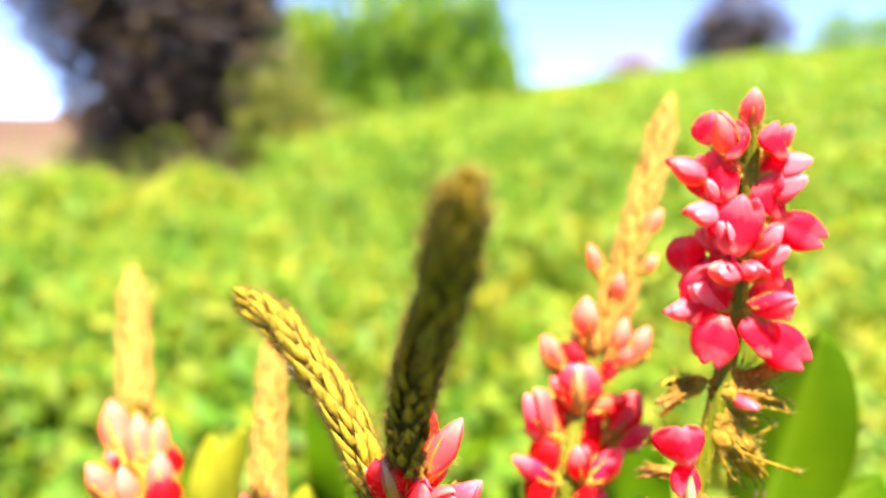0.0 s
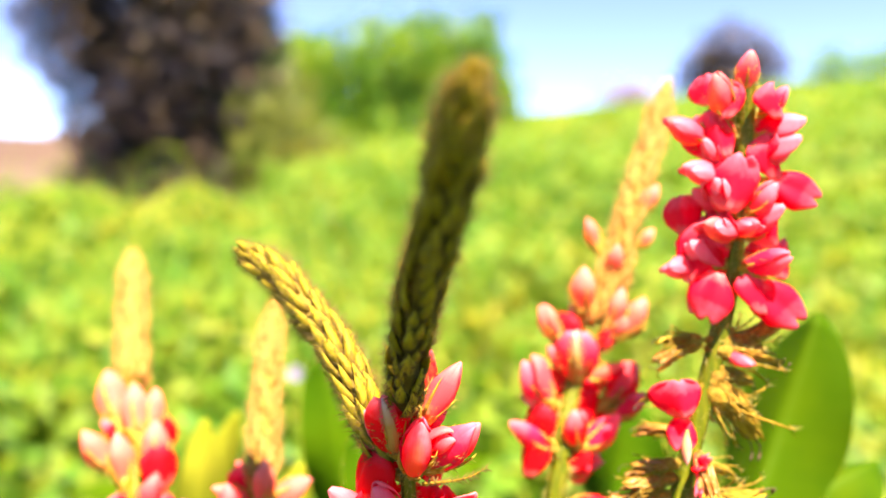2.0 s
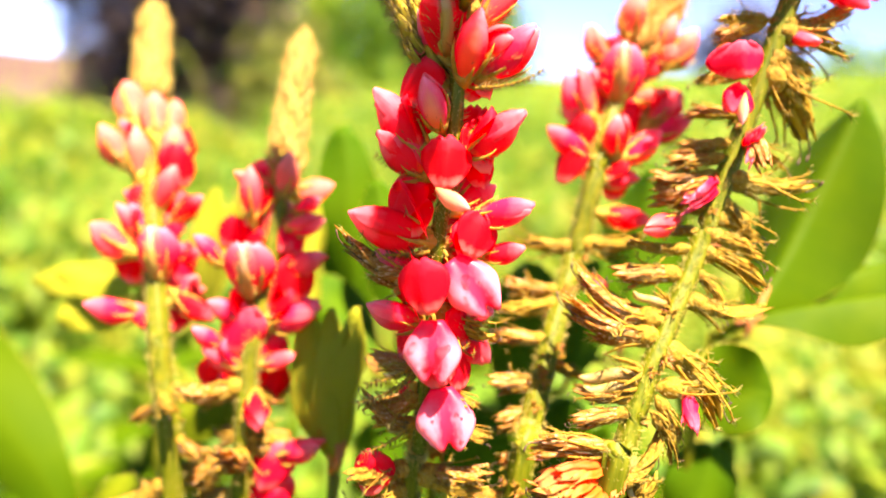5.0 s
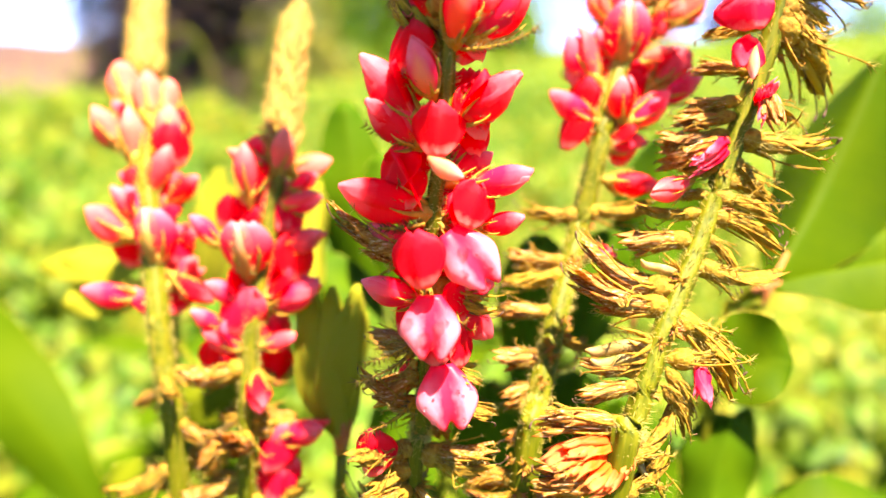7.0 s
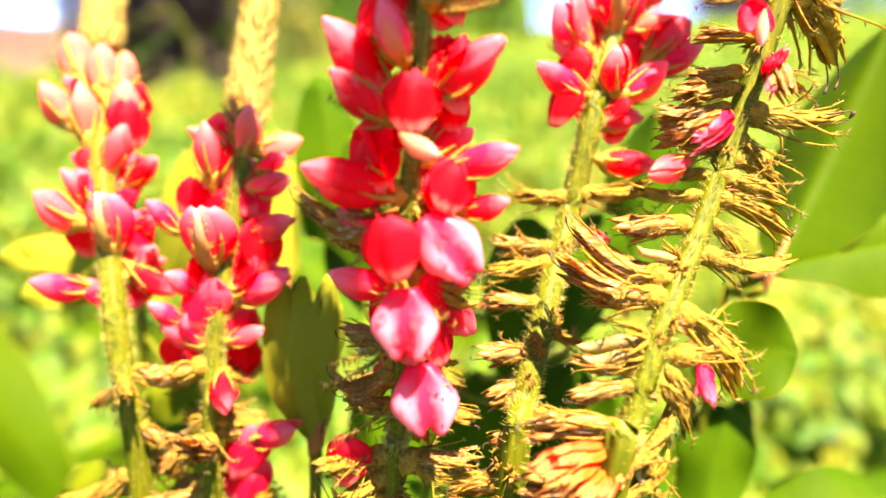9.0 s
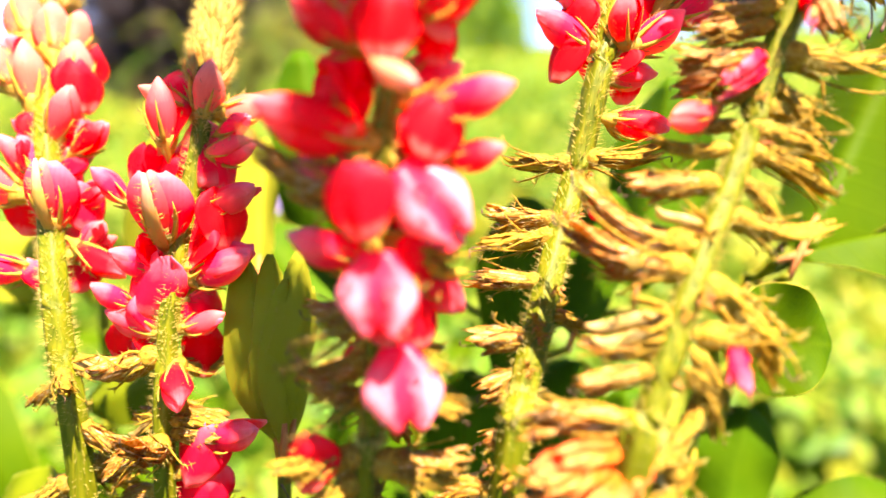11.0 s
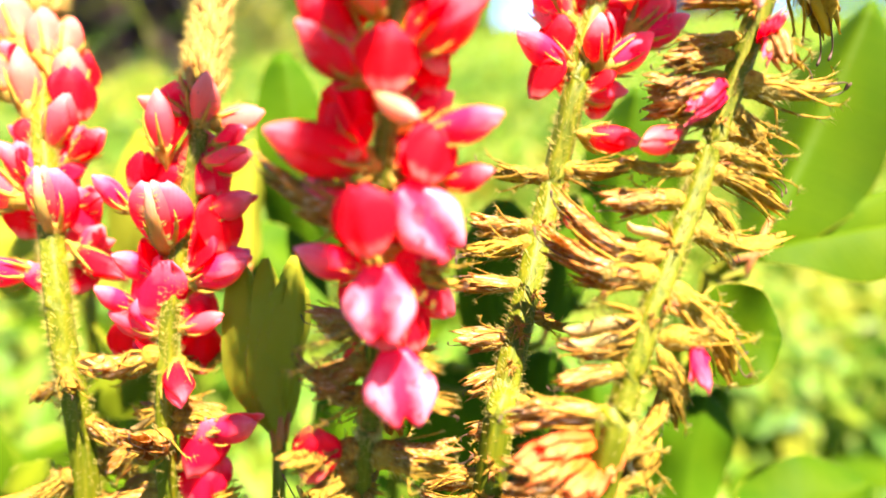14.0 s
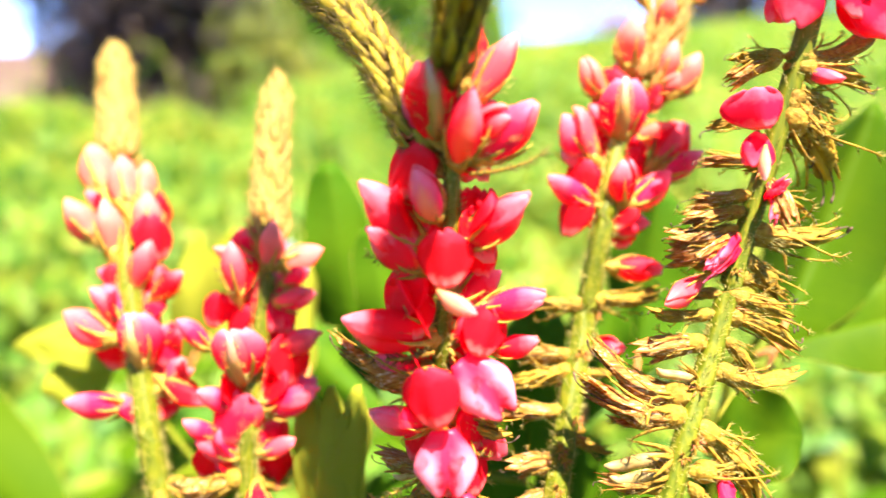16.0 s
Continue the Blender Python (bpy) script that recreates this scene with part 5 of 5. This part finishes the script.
def leafy_shoot(rows, foot, top, label, material, seed, tight=1.0):
    r = random.Random(seed)
    thing = tagged(new("leafy_shoot"), label, "plant", "leafy shoots of the shrub")
    ends = [add_leaf(thing, row, r, material, tight) for row in rows]
    foot, top = Vector(foot) * MM, Vector(top) * MM
    line = spline([foot, foot.lerp(top, 0.5) + Vector((0.004, 0.006, 0)), top], 40)
    bm = bmesh.new()
    tube(bm, line, [MM * (1.7 - 0.9 * i / 40) for i in range(41)], 8)
    part("stem", bm, STEM, thing)
    for e in ends:
        k = min(range(12, 41), key=lambda i: (line[i] - e).length + abs(line[i].z - (e.z - 0.006)))
        bm = bmesh.new()
        mid = line[k].lerp(e, 0.5) + Vector((0, 0, -0.15 * (line[k] - e).length))
        tube(bm, spline([line[k], mid, e], 8), 0.55 * MM, 6)
        part("leaf_stalk", bm, STEM, thing)


leafy_shoot(SHOOT_RIGHT, (45, 118, -5), (46, 112, 478), "shoot with broad hairy-edged green leaves", LEAF, 51, -1.15)
leafy_shoot(SHOOT_MID, (5, 128, -5), (2, 122, 470), "shoot with dark green oval leaves behind the flowers", DEEP, 52, -0.8)
leafy_shoot(SHOOT_YOUNG, (-11, 92, -5), (-11, 88, 461), "shoot with narrow folded young leaves", FRESH, 53, -1.3)
leafy_shoot(SHOOT_PALE, (-56, 142, -5), (-55, 136, 458), "shoot with thin light yellow-green leaves", FRESH, 55, -0.5)
leafy_shoot(SHOOT_SLANT, (-80, 176, -5), (-80, 172, 372), "shoot with one long slanting green leaf", LEAF, 56, -0.2)
leafy_shoot(SHOOT_LEFT, (-50, 128, -5), (-48, 122, 470), "shoot with broad yellowish green leaves", YOUNG, 54, -0.5)


def wild_flower(head, foot):
    """A tiny field flower on a thin stalk."""
    thing = tagged(new("wild_flower"), "tiny lilac field flower on a thin stalk", "flower")
    head, foot = Vector(head) * MM, Vector(foot) * MM
    bm = bmesh.new()
    tube(bm, spline([foot, foot.lerp(head, 0.6) + Vector((0.006, 0, 0)), head], 12), 0.0006, 6)
    part("stalk", bm, STEM, thing)

    def f(u, v):
        half = 0.36 * math.sin(math.pi * min(1, 0.1 + 0.85 * u)) ** 0.6
        return Vector((u, half * v, 0.15 * u * u + 0.1 * half * v * v))
    bm = bmesh.new()
    sheet(bm, f, 6, 5, 0.04)
    me = mesh_of("petal", bm, LILAC)
    for i in range(5):
        a = 2 * math.pi * i / 5 + 0.3
        put("petal", me, thing, aim(head, head + Vector((math.cos(a), -0.25, math.sin(a))), (0, -1, 0.2), 3.4 * MM))
    bm = bmesh.new()
    bmesh.ops.create_uvsphere(bm, u_segments=10, v_segments=6, radius=0.7 * MM, matrix=Matrix.Translation(head + Vector((0, -0.0006, 0))))
    part("flower_centre", bm, GOLD, thing)


wild_flower((-64, 300, 451), (-70, 310, -5))


# ---- the field and what stands beyond it ----
def rise(x, y):
    """Height of the ground: flat round the plants, climbing to a ridge on one side."""
    far = max(0.0, min(1.0, (y - 1.5) / 24.0))
    side = max(0.0, min(1.0, (x / max(y, 1.0) + 0.36) / 1.0))
    lump = 0.05 * noise.noise(Vector((x * 0.4, y * 0.4, 0))) * min(1.0, math.hypot(x, y) / 3)
    drop = max(0.0, y - 27.0) * 0.10
    return lump + 4.0 * far ** 1.1 * side ** 0.75 - drop * side


def make_ground():
    """One sheet out to the horizon, finer near the plants."""
    bm = bmesh.new()
    radii = [0.0] + [0.15 * 1.17 ** i for i in range(62)]
    n = 72
    rings = [[bm.verts.new((0, 0, 0))]]
    for q in radii[1:]:
        ring = []
        for j in range(n):
            x, y = q * math.cos(2 * math.pi * j / n), q * math.sin(2 * math.pi * j / n)
            z = rise(x, y) if q < 70 else max(-12.0, rise(x * 70 / q, y * 70 / q))
            ring.append(bm.verts.new((x, y, z)))
        rings.append(ring)
    for j in range(n):
        bm.faces.new((rings[0][0], rings[1][j], rings[1][(j + 1) % n]))
    for a, b in zip(rings[1:], rings[2:]):
        for j in range(n):
            bm.faces.new((a[j], b[j], b[(j + 1) % n], a[(j + 1) % n]))
    tagged(put("ground", mesh_of("ground", bm, SOIL)), "grassy ground rising to a low ridge", "ground", kind="structure")


make_ground()


def leaf_cloud(name, centres, ways, ups, sizes, slim, material, parent=None):
    """Many small folded leaves in one mesh: each a diamond of two bent halves."""
    n = len(centres)
    ways /= np.linalg.norm(ways, axis=1, keepdims=True)
    side = np.cross(ways, ups)
    side /= np.linalg.norm(side, axis=1, keepdims=True) + 1e-9
    nor = np.cross(side, ways)
    s = sizes[:, None]
    base, tip = centres - ways * s / 2, centres + ways * s / 2
    mid = centres + nor * s * 0.08
    l, r = centres + side * s * slim / 2 - ways * s * 0.05, centres - side * s * slim / 2 - ways * s * 0.05
    verts = np.stack([base, l, tip, r, mid], 1).reshape(-1, 3)
    k = np.arange(n)[:, None] * 5
    faces = np.concatenate([k + np.array([[0, 4, 1]]), k + np.array([[1, 4, 2]]), k + np.array([[2, 4, 3]]), k + np.array([[3, 4, 0]])])
    me = bpy.data.meshes.new(name)
    me.from_pydata(verts.tolist(), [], faces.tolist())
    me.materials.append(material)
    return put(name, me, parent)


def undergrowth():
    g = np.random.default_rng(5)
    blocks = []
    for r0, r1, count in ((0.2, 0.4, 8000), (0.4, 0.8, 20000), (0.8, 1.6, 30000), (1.6, 3.2, 36000), (3.2, 6.5, 38000), (6.5, 13, 38000), (13, 30, 38000)):
        q = np.exp(g.uniform(np.log(r0), np.log(r1), count))
        a = np.where(g.random(count) < 0.62, g.normal(0, 0.75, count), g.uniform(-math.pi, math.pi, count))
        x, y = q * np.sin(a), q * np.cos(a)
        clump = np.array([noise.noise(Vector((u * 4.0, v * 4.0, 3.0)) / (0.5 + 0.3 * math.hypot(u, v))) for u, v in zip(x, y)])
        ground = np.array([rise(u, v) for u, v in zip(x, y)])
        tall = 0.28 + (0.14 + 0.02 * np.minimum(q, 6)) * clump + np.minimum(0.15, 0.012 * q)
        z = ground + tall * g.random(count) ** 0.45
        keep = ~((np.abs(x) < 0.12) & (y < 0.2) & (y > -0.25)) & ~((y > 4.5) & (x + 0.25 * y < 0.9 * clump))
        size = (0.024 + 0.012 * q) * g.uniform(0.6, 1.5, count) * np.clip(0.6 + 0.5 * np.abs(a), 1.0, 2.0)
        blocks.append(np.stack([x, y, z, size], 1)[keep])
    p = np.concatenate(blocks)
    n = len(p)
    ways = np.stack([g.normal(0, 1, n), g.normal(0, 1, n), g.normal(0.5, 0.7, n)], 1)
    ups = np.stack([g.normal(0, 0.5, n), g.normal(-0.2, 0.5, n), np.ones(n)], 1)
    tagged(leaf_cloud("undergrowth", p[:, :3], ways, ups, p[:, 3], 0.55, FIELD), "dense yellow-green weeds covering the field", "weeds", kind="stuff")


undergrowth()


def weed_plant():
    """A low weed with broad leaves, which stands close behind the flowers."""
    r = random.Random(71)
    thing = tagged(new("weed_plant"), "leafy green weed in the field", "weed", "weeds near the flowers")
    bm = bmesh.new()
    line = spline([Vector((0, 0, -0.01)), Vector((0.01, 0, 0.17)), Vector((0.0, 0.01, 0.34))], 12)
    tube(bm, line, [0.0025 - 0.0001 * i for i in range(13)], 7)
    part("stem", bm, STEM, thing)
    for i in range(22):
        p = line[4 + i * 8 // 22]
        a, long = i * 2.4, r.uniform(0.035, 0.06)
        out = Vector((math.cos(a), math.sin(a), r.uniform(0.1, 0.7)))

        def f(u, v, long=long):
            h = 0.24 * math.sin(math.pi * min(1, 0.03 + 0.94 * u)) ** 0.7
            return Vector((u, h * v, 0.3 * h * abs(v) - 0.25 * u * u))
        bm = bmesh.new()
        sheet(bm, f, 6, 4, 0.006)
        put("leaf", mesh_of("leaf", bm, LEAF), thing, aim(p, p + out * long, (0, 0, 1), long))
    return thing


weed = weed_plant()
spots = random.Random(72)
weed.location = (0.21, 0.30, 0)
for _ in range(26):
    q, a = math.exp(spots.uniform(math.log(0.26), math.log(1.1))), spots.uniform(-0.72, 0.72)
    size = spots.uniform(0.75, 1.15)
    copy_thing(weed, pose(q * math.sin(a), q * math.cos(a), 0, spots.uniform(-6, 6), spots.uniform(-6, 6), spots.uniform(0, 360)) @ Matrix.Scale(size, 4))


def grass_blades():
    """Tall thin stalks that stand above the weeds."""
    r = random.Random(8)
    bm = bmesh.new()
    for _ in range(420):
        q = math.exp(r.uniform(math.log(0.6), math.log(9)))
        a = r.uniform(-0.7, 0.7)
        x, y = q * math.sin(a), q * math.cos(a)
        z = rise(x, y)
        h = r.uniform(0.3, 0.55) + 0.015 * q
        lean = Vector((r.uniform(-0.5, 0.5), r.uniform(-0.3, 0.3), 0)) * h
        tube(bm, spline([Vector((x, y, z)), Vector((x, y, z + h * 0.6)) + lean * 0.3, Vector((x, y, z + h)) + lean], 4), [0.002 + 0.0006 * q, 0.002 + 0.0006 * q, 0.0015 + 0.0005 * q, 0.001 + 0.0004 * q, 0.0005], 4)
    for _ in range(14):
        a, q = r.uniform(-0.5, -0.06), r.uniform(0.5, 1.3)
        x, y = q * math.sin(a), q * math.cos(a)
        h, lean = r.uniform(0.42, 0.56), Vector((r.uniform(-0.16, 0.16), 0, 0))
        tube(bm, spline([Vector((x, y, 0)), Vector((x, y, h * 0.7)) + lean * 0.2, Vector((x, y, h)) + lean * 0.6, Vector((x, y, h * 0.96)) + lean * 1.2], 10), [0.0009 + 0.0004 * q] * 8 + [0.0009, 0.0007, 0.0004], 4)
    tagged(part("tall_grass", bm, FIELD, None, "tall thin grass stalks among the weeds"), category="grass", kind="stuff")


grass_blades()


def tree(name, label, place, lobes, trunk, leaf, count, material, slim=0.5, upright=0.2, seed=0, category="tree"):
    """A tapered trunk with limbs to each lobe of the crown, and leaves scattered unevenly through the lobes."""
    g = np.random.default_rng(seed)
    r = random.Random(seed)
    thing = tagged(new(name), label, category)
    x, y = place
    foot = Vector((x, y, rise(x, y) - 0.15))
    thing.location = foot
    bm = bmesh.new()
    fork = Vector((0, 0, trunk[1]))
    tube(bm, spline([Vector((0, 0, 0)), fork * 0.5 + Vector((0.04, 0, 0)), fork], 8), [trunk[0] * (1.4 - 0.6 * min(1, i / 4)) for i in range(9)], 9)
    for lx, ly, lz, *_ in lobes:
        end = Vector((lx, ly, lz))
        mid = fork.lerp(end, 0.5) + Vector((r.uniform(-0.1, 0.1), r.uniform(-0.1, 0.1), 0.1))
        tube(bm, spline([fork * 0.8, mid, end], 6), [trunk[0] * 0.6 * (1 - 0.13 * i) for i in range(7)], 6)
    part("trunk", bm, BARK, thing)
    share = np.array([lb[3] * lb[4] * lb[5] for lb in lobes]) ** 0.67
    pts = []
    for lb, m in zip(lobes, (share / share.sum() * count).astype(int)):
        d = g.normal(0, 1, (m, 3))
        d /= np.linalg.norm(d, axis=1, keepdims=True)
        rough = np.array([noise.noise(Vector(v) * 2.4 + Vector(lb[:3])) for v in d])
        d *= (g.random(m) ** 0.45 * (1 + 0.45 * rough))[:, None]
        pts.append(d * np.array(lb[3:6]) + np.array(lb[:3]))
    p = np.concatenate(pts)
    p = p[p[:, 2] > 0.05]
    n = len(p)
    ways = np.stack([g.normal(0, 1, n), g.normal(0, 1, n), g.normal(upright * 4, 0.8, n)], 1)
    ups = np.stack([g.normal(0, 0.6, n), g.normal(-0.4, 0.6, n), np.ones(n)], 1)
    tagged(leaf_cloud("crown", p, ways, ups, leaf * g.uniform(0.6, 1.5, n), slim, material, thing), kind="stuff")


tree("dark_tree", "dark broad tree with dense brownish crown", (-4.35, 9.6),
     [(0, 0, 1.4, 1.1, 0.9, 0.9), (-0.65, 0, 2.4, 0.85, 0.9, 0.85), (0.65, 0, 2.3, 0.95, 0.9, 0.95), (0.1, 0, 3.5, 1.25, 1.1, 1.1), (0.1, 0.2, 0.8, 0.95, 0.7, 0.7), (1.1, 0.1, 0.9, 0.7, 0.6, 0.65), (1.4, 0, 2.1, 0.75, 0.7, 0.9), (1.3, 0, 3.1, 0.8, 0.7, 0.9), (0.1, 0, 0.35, 1.2, 0.7, 0.5), (1.3, 0, 0.5, 0.8, 0.7, 0.6), (1.6, 0, 1.4, 0.6, 0.6, 0.7)],
     (0.2, 0.9), 0.12, 30000, DARKTREE, 0.5, 0.1, 61)
tree("brushwood", "olive brown brush at the foot of the tree", (-2.35, 9.2),
     [(-0.2, 0, 0.7, 0.4, 0.5, 0.75), (0.25, 0, 0.85, 0.4, 0.55, 0.85), (0.65, 0.2, 0.5, 0.5, 0.55, 0.5), (1.4, -0.4, 0.35, 0.6, 0.5, 0.35)],
     (0.06, 0.3), 0.20, 1700, BRUSH, 0.2, 0.7, 66, "bush")
tree("bushy_thicket", "tall bright green thicket of upright shoots", (-2.3, 15.0),
     [(-2.0, 0, 1.5, 1.1, 1.0, 1.5), (-0.8, 0, 1.5, 0.9, 1.0, 1.4), (0.5, 0, 1.8, 0.9, 1.0, 1.4), (1.7, 0, 2.0, 1.0, 1.0, 1.4), (2.7, 0, 2.0, 0.7, 0.9, 1.3), (-2.8, 0, 1.4, 0.9, 0.9, 1.3), (-1.3, 0.2, 1.7, 0.9, 0.9, 1.0), (-3.6, 0.2, 2.2, 0.9, 0.9, 1.5), (0.9, -0.4, 0.6, 1.0, 0.7, 0.9), (2.3, -0.4, 0.8, 1.0, 0.7, 1.1), (3.3, 0.2, 1.2, 0.5, 0.6, 1.0), (-0.4, -0.4, 0.5, 1.0, 0.7, 0.8)],
     (0.10, 0.5), 0.34, 13000, BUSH, 0.24, 0.6, 62, "bush")
tree("ridge_tree", "dark round tree on the ridge", (9.6, 25.5),
     [(0, 0, 1.6, 1.5, 1.3, 1.4), (-0.9, 0, 1.0, 1.1, 1.0, 0.9), (1.0, 0, 1.2, 1.0, 1.0, 1.0)],
     (0.16, 0.7), 0.24, 2600, DARKTREE, 0.5, 0.1, 63)
tree("reddish_shrub", "bare reddish shrub on the ridge", (6.1, 27.0),
     [(0, 0, 0.8, 1.1, 1.0, 0.8), (0.8, 0, 0.9, 0.8, 0.8, 0.6)],
     (0.08, 0.4), 0.2, 700, PURPLE, 0.4, 0.2, 64, "shrub")
tree("ridge_bush", "low green bush along the ridge", (15.0, 26.0),
     [(-1.4, 0, 0.8, 1.4, 0.9, 0.8), (0.6, 0, 1.0, 1.6, 0.9, 0.9), (2.8, 0, 1.1, 1.6, 0.9, 1.0)],
     (0.08, 0.3), 0.22, 2000, BUSH, 0.5, 0.2, 65, "bush")


def far_hill(place, size, label, seed):
    bm = bmesh.new()
    n = 28
    rows = []
    for i in range(n + 1):
        row = []
        for j in range(9):
            u, v = 2 * i / n - 1, j / 8 * 2 - 1
            h = max(0.0, 1 - u * u) * max(0.0, 1 - v * v) * (1 + 0.35 * noise.noise(Vector((u * 3, v * 2, seed))))
            row.append(bm.verts.new((place[0] + u * size[0], place[1] + v * size[1], -0.6 + h * size[2])))
        rows.append(row)
    for a, b in zip(rows, rows[1:]):
        for j in range(8):
            bm.faces.new((a[j], b[j], b[j + 1], a[j + 1]))
    tagged(part("hill", bm, DRY, None, label), category="hill", kind="structure")


far_hill((-34, 60, 0), (22, 14, 3.2), "low dry brown hill in the distance", 3)
